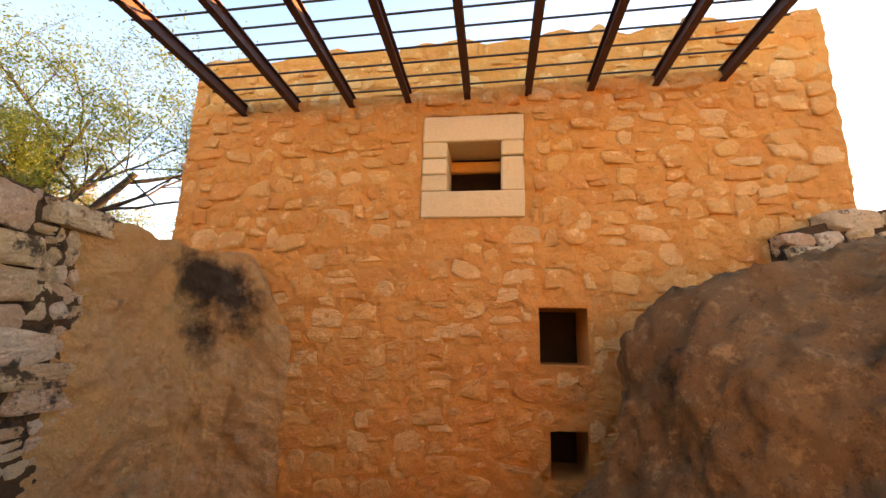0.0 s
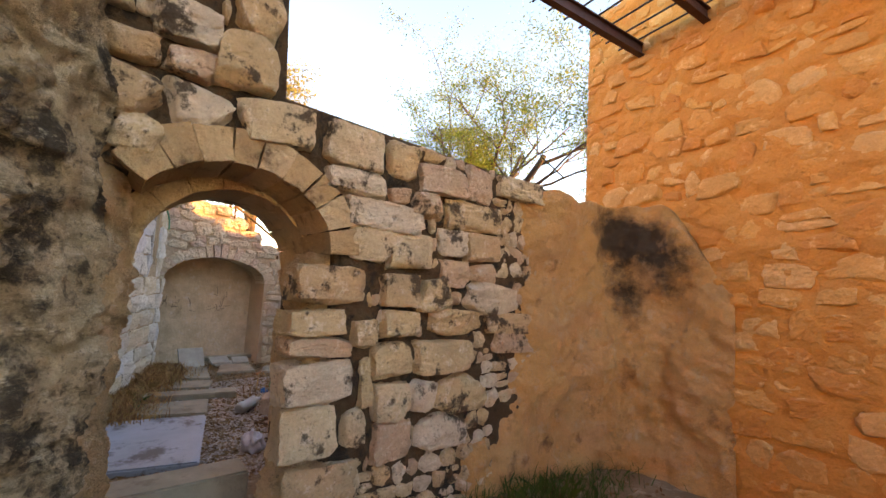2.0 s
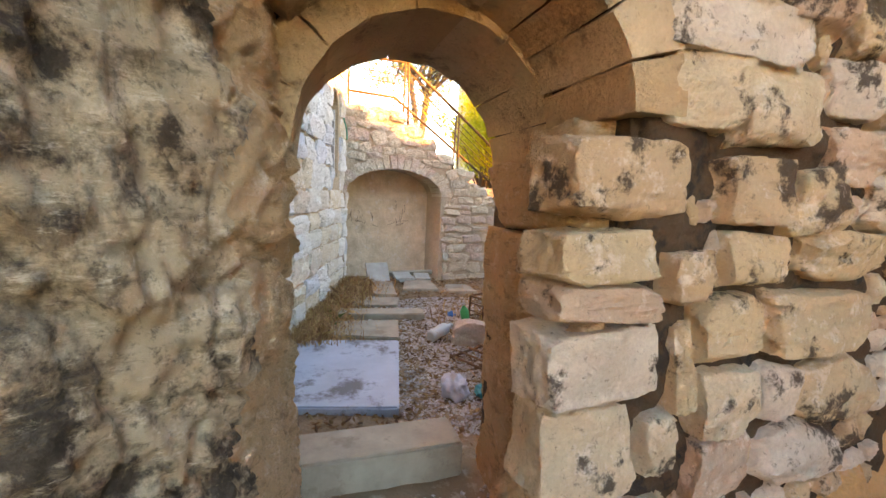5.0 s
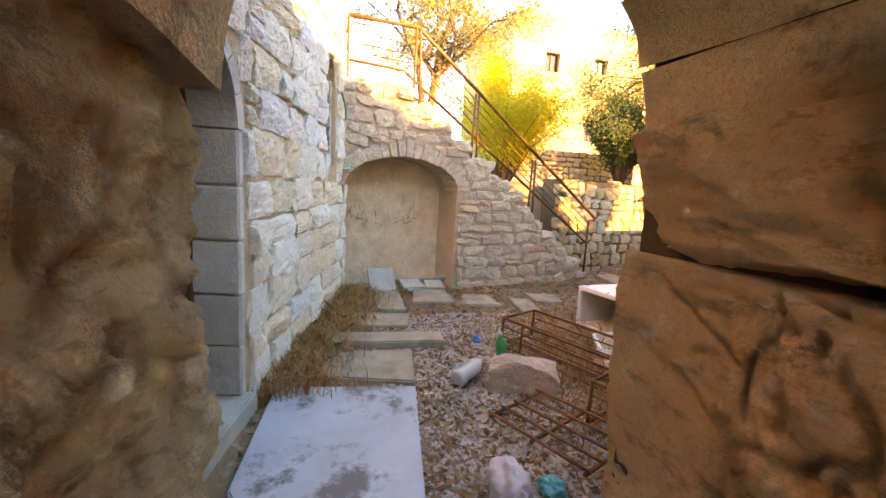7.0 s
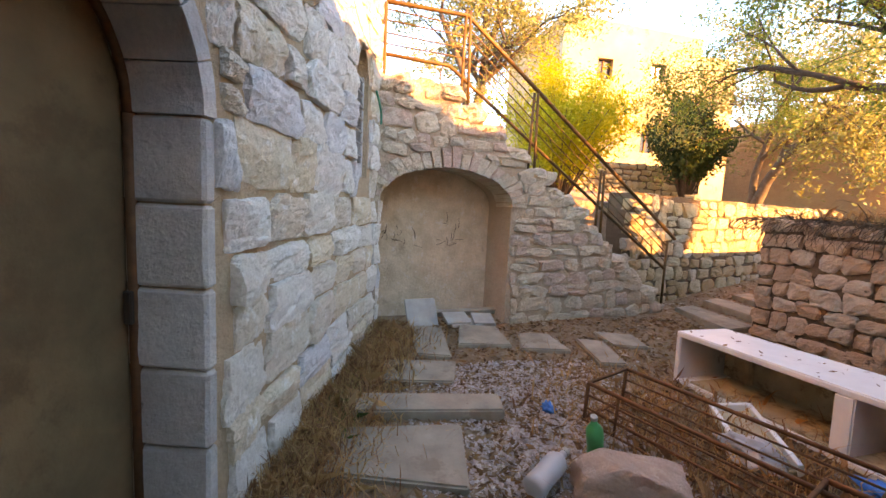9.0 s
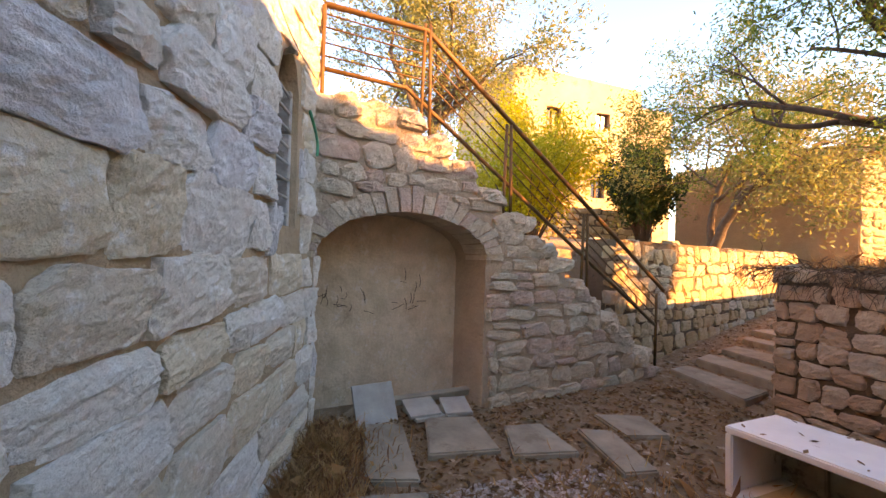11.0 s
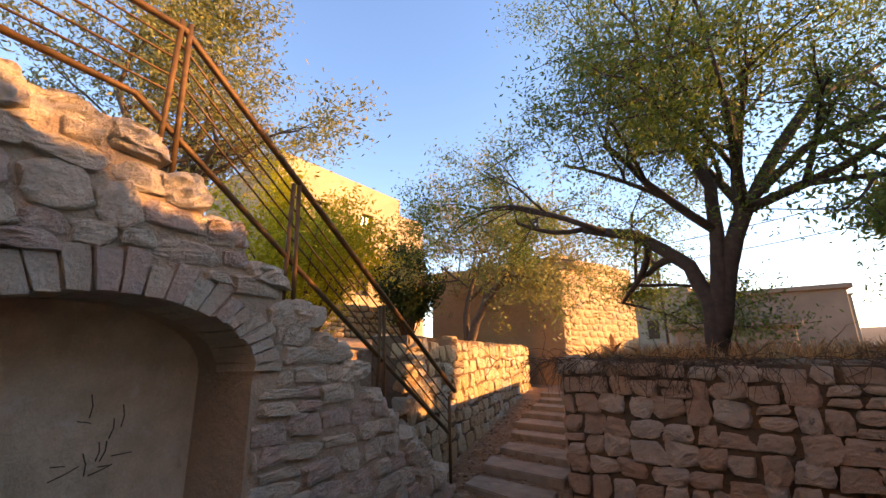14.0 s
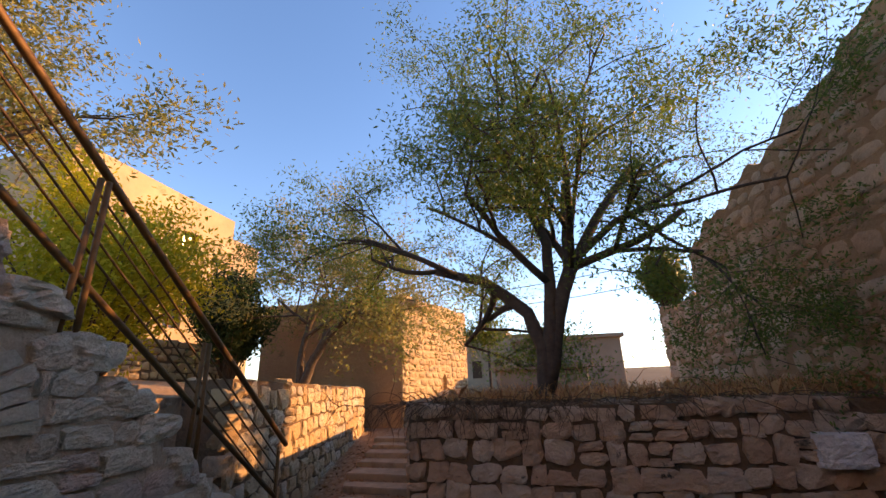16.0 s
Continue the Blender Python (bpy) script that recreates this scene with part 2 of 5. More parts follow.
M_dry = leaf_mat("dry_grass", [(0.56, 0.31, 0.13), (0.44, 0.22, 0.09), (0.62, 0.40, 0.18), (0.28, 0.13, 0.06)])
M_litter = leaf_mat("dead_leaf", [(0.16, 0.075, 0.03), (0.24, 0.12, 0.045), (0.10, 0.045, 0.02), (0.30, 0.18, 0.08)])
M_gravel = leaf_mat("gravel_chip", [(0.62, 0.56, 0.52), (0.48, 0.42, 0.38), (0.70, 0.66, 0.62), (0.32, 0.26, 0.22), (0.58, 0.48, 0.42)])
M_glass = plain_mat("dark_pane", (0.03, 0.03, 0.035), 0.1, bumpy=0)
M_hill = plain_mat("far_hillside", (0.11, 0.10, 0.075), 1.0, vary=0.4, scale=0.05)
M_farwall = plain_mat("far_plaster", (0.22, 0.18, 0.13), 0.9, vary=0.4, scale=0.6)
M_charcoal = plain_mat("charcoal_line", (0.10, 0.07, 0.05), 1.0, bumpy=0)
M_ground = stone_mat("earth", [(0.38, 0.25, 0.15), (0.30, 0.19, 0.11), (0.44, 0.32, 0.21)], stain=(0.16, 0.095, 0.055), stain_at=0.62, piece=False, pale=(0.52, 0.43, 0.33))
M_mgreen = plain_mat("green_plastic", (0.02, 0.35, 0.12), 0.3, bumpy=0)
M_mclear = plain_mat("cloudy_plastic", (0.42, 0.40, 0.38), 0.3, vary=0.1, bumpy=0)
M_mblue = plain_mat("blue_plastic_bag", (0.02, 0.20, 0.55), 0.45, vary=0.5, scale=30, bumpy=0.3)
M_mwhite = plain_mat("white_plastic_bag", (0.5, 0.45, 0.47), 0.45, vary=0.2, scale=20, bumpy=0.5)
M_mteal = plain_mat("teal_plastic_bag", (0.02, 0.30, 0.32), 0.45, vary=0.4, scale=30, bumpy=0.3)
M_hose = plain_mat("green_hose", (0.03, 0.35, 0.2), 0.5, bumpy=0)


# ---------- building helpers ----------
def mesh_of(name, verts, faces, material, smooth=False):
    me = bpy.data.meshes.new(name)
    me.from_pydata([tuple(v) for v in verts], [], faces)
    me.update()
    if smooth:
        me.polygons.foreach_set("use_smooth", [True] * len(me.polygons))
    me.materials.append(material)
    return me


def part_mesh(name, me, parent=None, label=""):
    ob = new(name, me)
    ob.parent = parent
    return tagged(ob, label=label)


def thing(name, at, label, category, group="", kind=""):
    ob = new(name)
    ob.location = at
    ob.empty_display_size = 0.1
    return tagged(ob, label, category, group, kind)


def bm_mesh(name, bm, material, smooth=False):
    me = bpy.data.meshes.new(name)
    bm.to_mesh(me)
    bm.free()
    if smooth:
        me.polygons.foreach_set("use_smooth", [True] * len(me.polygons))
    me.materials.append(material)
    return me


def box_mesh(name, size, material, bevel=0.01, rough=0.0, cuts=0, segments=1):
    bm = bmesh.new()
    bmesh.ops.create_cube(bm, size=1)
    bmesh.ops.scale(bm, vec=size, verts=bm.verts)
    if bevel:
        bmesh.ops.bevel(bm, geom=bm.edges[:], offset=bevel, segments=segments, affect="EDGES")
    if cuts:
        bmesh.ops.subdivide_edges(bm, edges=bm.edges[:], cuts=cuts, use_grid_fill=True)
    if rough:
        off = Vector((random.random() * 50, 0, 0))
        for v in bm.verts:
            v.co += rough * noise.noise_vector(v.co * 6 + off)
    return bm_mesh(name, bm, material)


def sweep(paths, sides=6):
    """Verts and faces of tubes; each path is a list of (point, radius)."""
    V, F = [], []
    for path in paths:
        n0 = len(V)
        pts = [Vector(p) for p, _ in path]
        for k, (p, r) in enumerate(path):
            d = (pts[min(k + 1, len(pts) - 1)] - pts[max(k - 1, 0)]).normalized()
            a = d.orthogonal().normalized() if k == 0 else (a - d * a.dot(d)).normalized()
            b = d.cross(a)
            for s in range(sides):
                w = 2 * math.pi * s / sides
                V.append(pts[k] + r * (math.cos(w) * a + math.sin(w) * b))
        for k in range(len(path) - 1):
            for s in range(sides):
                q = n0 + k * sides
                F.append((q + s, q + (s + 1) % sides, q + sides + (s + 1) % sides, q + sides + s))
        F.append(tuple(n0 + s for s in reversed(range(sides))))
        F.append(tuple(n0 + (len(path) - 1) * sides + s for s in range(sides)))
    return V, F


def tube(name, pts, r, material, parent=None, sides=8, label=""):
    V, F = sweep([[(p, r) for p in pts]], sides)
    return part_mesh(name, mesh_of(name, V, F, material, True), parent, label)


def wall_frame(a, b):
    """Wall coordinates: u from a to b, d out of the face (to the left of a-b turned right), v up."""
    a, b = Vector((*a, 0)), Vector((*b, 0))
    u = (b - a).normalized()
    n = Vector((u.y, -u.x, 0))
    m = Matrix((u, n, (0, 0, 1))).transposed().to_4x4()
    m.translation = a
    return m, (b - a).length


def slab_wall(name, fr, outline, holes, thick, material, label, category="wall", parent=None):
    """A wall of that outline (u, v) with openings cut through it, its face at d = 0."""
    cu = bpy.data.curves.new(name, "CURVE")
    cu.dimensions, cu.fill_mode, cu.extrude = "2D", "BOTH", thick / 2
    for loop in (outline, *holes):
        sp = cu.splines.new("POLY")
        sp.points.add(len(loop) - 1)
        for p, (u, v) in zip(sp.points, loop):
            p.co = (u, v, 0, 1)
        sp.use_cyclic_u = True
    tmp = bpy.data.objects.new(name, cu)
    scene.collection.objects.link(tmp)
    bpy.context.view_layer.update()
    me = bpy.data.meshes.new_from_object(tmp.evaluated_get(bpy.context.evaluated_depsgraph_get()))
    bpy.data.objects.remove(tmp)
    turn = Matrix(((1, 0, 0, 0), (0, 0, 1, -thick / 2), (0, 1, 0, 0), (0, 0, 0, 1)))
    me.transform(fr @ turn)
    bm = bmesh.new()
    bm.from_mesh(me)
    bmesh.ops.recalc_face_normals(bm, faces=bm.faces[:])
    bm.to_mesh(me)
    bm.free()
    me.materials.clear()
    me.materials.append(material)
    ob = new(name, me)
    ob.parent = parent
    return tagged(ob, label, "" if parent else category, kind="" if parent else "structure")


def arch_loop(u0, u1, v0, spring, rise, n=14, base=None):
    c, r = (u0 + u1) / 2, (u1 - u0) / 2
    return [(u1, v0), *[(c + r * math.cos(math.pi * k / n), spring + rise * math.sin(math.pi * k / n)) for k in range(n + 1)], (u0, v0)]


def unit_stone(seed, square, material, cuts=4, dome=0.25):
    """A stone of unit size with broken corners; its visible face looks along +y."""
    bm = bmesh.new()
    bmesh.ops.create_cube(bm, size=1)
    bmesh.ops.subdivide_edges(bm, edges=bm.edges[:], cuts=cuts, use_grid_fill=True)
    rs = random.Random(seed)
    corner = {(i, j): (rs.uniform(-1, 1), rs.uniform(-1, 1)) for i in (0, 1) for j in (0, 1)}
    off = Vector((seed * 7.3, seed * 3.1, 0))
    jit = 0.17 if not square else 0.06
    cutters = []
    for k in range(9 if not square else 5):
        a = rs.uniform(0, 2 * math.pi)
        n = Vector((math.cos(a), rs.uniform(0.1, 0.9), math.sin(a))).normalized()
        reach = 0.5 * (abs(n.x) + abs(n.y) + abs(n.z))
        cutters.append((n, reach * (rs.uniform(0.62, 0.86) if not square else rs.uniform(0.78, 0.92))))
    for k in range(3):
        n = Vector((rs.uniform(-0.28, 0.28), 1, rs.uniform(-0.28, 0.28))).normalized()
        cutters.append((n, rs.uniform(0.40, 0.47)))
    for v in bm.verts:
        p = v.co.copy()
        m = max(abs(2 * p.x), abs(2 * p.z))
        fx, fz = p.x + 0.5, p.z + 0.5
        for (i, j), (cx, cz) in corner.items():
            w = (fx if i else 1 - fx) * (fz if j else 1 - fz)
            p.x += w * cx * jit
            p.z += w * cz * jit
        if p.y > 0:
            p.y -= dome * 0.4 * m ** 5 * p.y
        for n, d in cutters:
            over = p.dot(n) - d
            if over > 0:
                p -= n * over * 0.9
        p += noise.noise_vector(p * 2.6 + off) * 0.045
        p += noise.noise_vector(p * 6.5 + off) * 0.030
        if cuts > 6:
            p += noise.noise_vector(p * 15 + off) * 0.020
        p.y += 0.03 * noise.noise(p * 14 + off)
        v.co = p
    back = [f for f in bm.faces if f.normal.y < -0.9]
    bmesh.ops.delete(bm, geom=back, context="FACES")
    return bm_mesh("stone", bm, material, cuts < 6)


def stone_set(material, square=False, n=9, cuts=4, dome=0.25, seed=0):
    return [unit_stone(seed + 11 * k + 1, square, material, cuts, dome) for k in range(n)]


def lay_stones(parent, fr, u0, u1, v0, top, meshes, rows, widths, proud=0.05, gap=0.012, keep_out=None, rs=None, wave=0.03, depth=0.16, name="stone", split=0.2, lean=2.0, limit=300):
    """Courses of stones on the face of a wall, each an object of its own."""
    rs = rs or random.Random(5)
    made, rest = 0, []
    v = v0
    topmax = max(top(u0 + (u1 - u0) * k / 40) for k in range(41))
    while v < topmax:
        h = rs.uniform(*rows)
        u = u0 - rs.uniform(0, widths[0])
        ph = rs.uniform(0, 6)
        while u < u1:
            w = rs.uniform(*widths)
            pieces = [(u, v, w, h)]
            if h > rows[0] * 1.2 and rs.random() < split:
                k = rs.uniform(0.4, 0.6)
                pieces = [(u, v, w, h * k), (u, v + h * k, w, h * (1 - k))]
            elif rs.random() < split * 0.5:
                pieces = [(u, v, w, h * rs.uniform(0.8, 1.0))]
            for pu, pv, pw, ph_ in pieces:
                cu = pu + pw / 2
                cv = pv + ph_ / 2 + wave * math.sin(cu * 2.1 + v) + rs.uniform(-0.5, 0.5) * wave
                ph_ *= rs.uniform(0.92, 1.12)
                a0, a1 = max(pu, u0), min(pu + pw, u1)
                if a1 - a0 < 0.06 or cv + ph_ * 0.45 > top(cu) + 0.02:
                    continue
                if keep_out and keep_out(a0, a1, cv - ph_ / 2, cv + ph_ / 2):
                    w_ = a1 - a0
                    fit = [(b0, b1) for b0, b1 in ((a0, a0 + 0.75 * w_), (a0 + 0.25 * w_, a1), (a0, a0 + 0.5 * w_), (a0 + 0.5 * w_, a1), (a0, a0 + 0.28 * w_), (a0 + 0.72 * w_, a1)) if not keep_out(b0, b1, cv - ph_ / 2, cv + ph_ / 2)]
                    if not fit:
                        continue
                    a0, a1 = fit[0]
                d = rs.uniform(0.6, 1.0) * proud
                me = rs.choice(meshes)
                place = fr @ Matrix.Translation(((a0 + a1) / 2, d - depth / 2, cv)) @ pose(0, 0, 0, 0, rs.uniform(-lean, lean), rs.uniform(-lean, lean)) @ Matrix.Diagonal((a1 - a0 - gap, depth, ph_ - gap, 1))
                made += 1
                if made > limit:
                    rest.append((me, place))
                    continue
                ob = new(name, me)
                ob.parent = parent
                ob.matrix_basis = place
            u += w
        v += h
    join_rest(parent, rest, "stones")
    return made


def join_rest(parent, rest, name):
    """The pieces past the nearest ones, in one mesh."""
    if not rest:
        return
    V, F, n0 = [], [], 0
    for me, m in rest:
        V += [m @ v.co for v in me.vertices]
        F += [tuple(n0 + i for i in p.vertices) for p in me.polygons]
        n0 += len(me.vertices)
    ob = part_mesh(name, mesh_of(name, V, F, rest[0][0].materials[0], True), parent)
    tagged(ob, kind="stuff")


def clash(*boxes):
    return lambda a, b, c, d: any(a < x1 and b > x0 and c < z1 and d > z0 for x0, x1, z0, z1 in boxes)


def lump(name, at, size, material, parent=None, rough=0.25, level=4, freq=1.6, label="", seed=0, flat=0.0, fine=0.0):
    bm = bmesh.new()
    bmesh.ops.create_icosphere(bm, subdivisions=level, radius=1)
    off = Vector((seed * 5.7 + 3, 1, 2))
    for v in bm.verts:
        p = v.co.copy()
        k = 1 + rough * noise.fractal(p * freq + off, 0.9, 2.1, 5)
        p = p * (k + fine * (noise.noise(p * 9 + off) + 0.7 * noise.noise(p * 21 + off)))
        if flat:
            p.z = max(p.z, -flat)
        v.co = Vector((p.x * size[0], p.y * size[1], p.z * size[2])) + Vector(at)
    return part_mesh(name, bm_mesh(name, bm, material, True), parent, label)


def wrap_face(name, poly, v0, top_of, depth_of, material, ns, nv, thick=0.25, label="", category="wall", parent=None, hole=None, second=None, second_from=9.0):
    """A thick skin along a bent line of the plan, its face swelling by depth_of(s, v)."""
    P = [Vector(p) for p in poly]
    for _ in range(2):
        Q = [P[0]]
        for a, b in zip(P, P[1:]):
            Q += [a.lerp(b, 0.25), a.lerp(b, 0.75)]
        P = Q + [P[-1]]
    run = [0.0]
    for a, b in zip(P, P[1:]):
        run.append(run[-1] + (b - a).length)
    total = run[-1]

    def at(s):
        k = max(i for i in range(len(P) - 1) if run[i] <= s + 1e-9)
        w = (s - run[k]) / (run[k + 1] - run[k])
        e0 = (P[min(k + 1, len(P) - 1)] - P[max(k - 1, 0)]).normalized()
        e1 = (P[min(k + 2, len(P) - 1)] - P[k]).normalized()
        e = e0.lerp(e1, w).normalized()
        return P[k].lerp(P[k + 1], w), Vector((e.y, -e.x))

    V, B, F = [], [], []
    spots = [at(total * i / ns) for i in range(ns + 1)]
    for j in range(nv + 1):
        for i, (p, n) in enumerate(spots):
            s = total * i / ns
            v = v0 + (top_of(s) - v0) * j / nv
            q = p + n * depth_of(s, v)
            V.append((q.x, q.y, v))
            q = p - n * thick
            B.append((q.x, q.y, v))
    n0 = len(V)
    idx = lambda i, j: j * (ns + 1) + i
    for j in range(nv):
        for i in range(ns):
            if hole and hole(total * (i + 0.5) / ns, v0 + (top_of(total * (i + 0.5) / ns) - v0) * (j + 0.5) / nv):
                continue
            F.append((idx(i, j), idx(i + 1, j), idx(i + 1, j + 1), idx(i, j + 1)))
    rim = [idx(i, 0) for i in range(ns)] + [idx(ns, j) for j in range(nv)] + [idx(i, nv) for i in range(ns, 0, -1)] + [idx(0, j) for j in range(nv, 0, -1)]
    for k, e in enumerate(rim):
        V.append(B[e])
        k2 = (k + 1) % len(rim)
        F.append((rim[k2], e, n0 + k, n0 + k2))
    me = mesh_of(name, V, F, material, True)
    if second:
        me.materials.append(second)
        edge = [second_from + 0.22 * noise.noise(Vector((V[f[0]][2] * 4, V[f[0]][0] * 3, 7))) for f in F]
        me.polygons.foreach_set("material_index", [int(f[0] < n0 and total * (f[0] % (ns + 1)) / ns > e) for f, e in zip(F, edge)])
    ob = part_mesh(name, me, parent)
    return tagged(ob, label, "" if parent else category, kind="" if parent else "structure")


# ---------- ground ----------
def smooth_step(a, b, x):
    k = min(1, max(0, (x - a) / (b - a)))
    return k * k * (3 - 2 * k)


def ret_x(y):
    return -8.75 - 0.29 * (y - 4.6)


def terr_x(y):
    return -7.15 - 0.22 * (y - 5.0)


def ground_z(x, y):
    z = 0.0
    path = 0.09 * max(0.0, min(y, 13) - 5.2)
    if y > 5.25 and x > terr_x(y) + 0.2:
        z = 1.34
    elif y > 4.7 and x < ret_x(y) - 0.25:
        z = 1.45 + 0.10 * max(0, min(40, ret_x(y) - x))
    elif x < -9.15 and y <= 4.7:
        z = 1.5 + 0.10 * min(40, -9.15 - x)
    elif y > 4.7:
        z = path
    if y > 13:
        z = z * (1 - smooth_step(13, 30, y)) + smooth_step(13, 30, y) * (0.5 - 0.02 * min(400, y - 13))
    if math.hypot(x, y) < 30:
        z += 0.02 * noise.noise(Vector((x * 1.7, y * 1.7, 0))) + 0.012 * noise.noise(Vector((x * 6, y * 6, 3)))
    return z


def axis(lo, hi, step):
    near = [lo + step * k for k in range(int((hi - lo) / step) + 1)]
    far = [3, 8, 16, 30, 60, 120, 300, 900, 2500]
    return [lo - f for f in reversed(far)] + near + [hi + f for f in far]


GX, GY = axis(-13, 6, 0.14), axis(-3, 14, 0.14)
GV = [(x, y, ground_z(x, y)) for y in GY for x in GX]
GF = [(j * len(GX) + i, j * len(GX) + i + 1, (j + 1) * len(GX) + i + 1, (j + 1) * len(GX) + i) for j in range(len(GY) - 1) for i in range(len(GX) - 1)]
tagged(part_mesh("ground", mesh_of("ground", GV, GF, M_ground, True)), "brown bare earth with leaf litter and gravel", "ground", kind="structure")

# ---------- house wall with the framed window (court one) ----------
FR1, L1 = wall_frame((-2.85, 4.222), (3.58, 3.45))
top1 = lambda u: 4.55 + 0.028 * u + 0.04 * math.sin(u * 5) + 0.03 * math.sin(u * 13)
rect = lambda u0, u1, z0, z1: [(u0, z0), (u1, z0), (u1, z1), (u0, z1)]
WF = (2.62, 3.63, 2.67, 3.75)  # outside of the window's frame
WO = (2.87, 3.41, 2.94, 3.47)  # its opening
H1 = (3.74, 4.16, 1.32, 1.82)
H2 = (3.81, 4.12, 0.40, 0.78)
out1 = [(0, -0.3), (L1, -0.3)] + [(L1 - L1 * k / 40, top1(L1 - L1 * k / 40)) for k in range(41)]
wall1 = slab_wall("wall_north", FR1, out1, [rect(*WF), rect(*H1), rect(*H2)], 0.55, M_render, "tall orange rubble stone wall with a framed window")
# Near-black sheet paints the shade inside the window and the holes
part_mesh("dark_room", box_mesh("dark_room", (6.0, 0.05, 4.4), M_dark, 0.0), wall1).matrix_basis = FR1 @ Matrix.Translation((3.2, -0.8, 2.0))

wrap_face("mortar", [(-2.85, 4.222), (0.3, 3.844), (3.58, 3.45)], -0.1, lambda s: top1(s) - 0.05, lambda s, v: 0.018 + 0.034 * noise.noise(Vector((s * 4.5, v * 5.5, 1))) + 0.018 * noise.noise(Vector((s * 14, v * 14, 1))) + 0.007 * noise.noise(Vector((s * 31, v * 31, 1))), M_render, 330, 240, 0.01, parent=wall1,
          hole=lambda s, v: any(x0 - 0.01 < s < x1 + 0.01 and z0 - 0.01 < v < z1 + 0.01 for x0, x1, z0, z1 in (WF, H1, H2)))

# ---------- arched wall between the courts ----------
FR2, L2 = wall_frame((-2.6, -0.35), (-2.6, 4.15))
U2 = lambda y: y + 0.35
AY1, ASP = 1.28, 1.50
out2 = [(0, -0.3), (L2, -0.3), (L2, 2.22), (U2(3.2), 2.26), (U2(2.62), 2.38), (U2(0.92), 2.42), (U2(0.88), 3.05), (U2(0.75), 3.4), (0, 3.6)]
wall2 = slab_wall("wall_west", FR2, out2, [[(U2(AY1), -0.29), *[(U2(0.77) + 0.51 * math.cos(math.pi * k / 14), 1.52 + 0.54 * math.sin(math.pi * k / 14)) for k in range(12)], (U2(0.22), 1.90), (U2(-0.05), 2.02), (U2(-0.05), -0.29)]], 0.87, M_joint, "weathered rubble wall with an arched doorway")
grit = lambda u, v, k: 0.022 * noise.noise(Vector((u * 5, v * 5, k))) + 0.014 * noise.noise(Vector((u * 13, v * 13, k))) + 0.008 * noise.noise(Vector((u * 30, v * 30, k)))
lined = lambda a, b: [a, (a[0] * 0.5 + b[0] * 0.5, a[1] * 0.5 + b[1] * 0.5), b]
wrap_face("mortar", lined((-2.6, 1.30), (-2.6, 3.2)), -0.05, lambda s: 2.36, lambda s, v: 0.025 + grit(s, v, 3.0) * 1.5, M_joint, 110, 130, 0.02, parent=wall2)

# ---------- white stone wall with door and slit window ----------
FR3, L3 = wall_frame((-3.47, -0.32), (-7.92, 0.925))
D0, D1, DSP, DRI = 0.99, 1.77, 1.62, 0.46
S0, S1 = 3.73, 4.13
out3 = [(0, -0.3), (L3, -0.3), (L3, 4.6), (0, 4.6)]
slit_loop = [(S0, 1.56), (S1, 1.56), (S1, 2.42), (S1 - 0.07, 2.57), ((S0 + S1) / 2, 2.66), (S0 + 0.07, 2.57), (S0, 2.42)]
wall3 = slab_wall("wall_south", FR3, out3, [arch_loop(D0, D1, 0.06, DSP, DRI), slit_loop], 0.5, M_wjoint, "high wall of large pale limestone blocks")

# ---------- stair wall with niche ----------
FR4, L4 = wall_frame((-7.80, 0.80), (-8.42, 4.95))
U4 = lambda y: (y - 0.80) / 0.989
N0, N1, NSP, NRI = U4(0.93), U4(2.46), 1.36, 0.40
STEP = [(1.78, 2.60), (2.05, 2.40), (2.33, 2.22), (2.63, 2.02), (2.90, 1.80), (3.17, 1.58), (3.44, 1.37), (3.71, 1.16), (3.98, 0.95), (4.25, 0.74), (4.52, 0.53), (4.79, 0.32), (4.9, 0.15)]


def top4(u):
    y = 0.80 + 0.989 * u
    for ys, z in STEP:
        if y <= ys:
            return z
    return 0.1


out4 = [(0, -0.3), (L4, -0.3)]
prev = 0.1
for ys, z in reversed(STEP):
    out4 += [(U4(ys), prev), (U4(ys), z)]
    prev = z
out4 += [(0, 2.60)]
wall4 = slab_wall("wall_stair", FR4, out4, [arch_loop(N0, N1, 0.0, NSP, NRI)], 1.0, M_sjoint, "rubble wall of an outdoor stair over an arched niche")
# plastered back of the niche
backm = mesh_of("niche_plaster", [FR4 @ Vector(p) for p in ((N0 - 0.1, -0.55, -0.1), (N1 + 0.1, -0.55, -0.1), (N1 + 0.1, -0.55, 2.0), (N0 - 0.1, -0.55, 2.0), (N0 - 0.1, -0.7, -0.1), (N1 + 0.1, -0.7, -0.1), (N1 + 0.1, -0.7, 2.0), (N0 - 0.1, -0.7, 2.0))], [(0, 1, 2, 3), (7, 6, 5, 4), (0, 4, 5, 1), (1, 5, 6, 2), (2, 6, 7, 3), (3, 7, 4, 0)], M_niche)
niche_back = tagged(part_mesh("niche_wall", backm), "stained plaster back of an arched niche with charcoal marks", "wall", kind="structure")

# ---------- terrace wall, retaining wall, side wall of the house ----------
FRT, LT = wall_frame((-7.15, 5.02), (-2.9, 5.02))
topT = lambda u: 1.36 + 0.03 * math.sin(u * 3)
wallt = slab_wall("wall_terrace", FRT, [(0, -0.2), (LT, -0.2), (LT, 1.33), (0, 1.33)], [], 0.45, M_tback, "dry stone terrace wall below a tree")
FRT2, LT2 = wall_frame((-8.6, 11.5), (-7.15, 5.03))
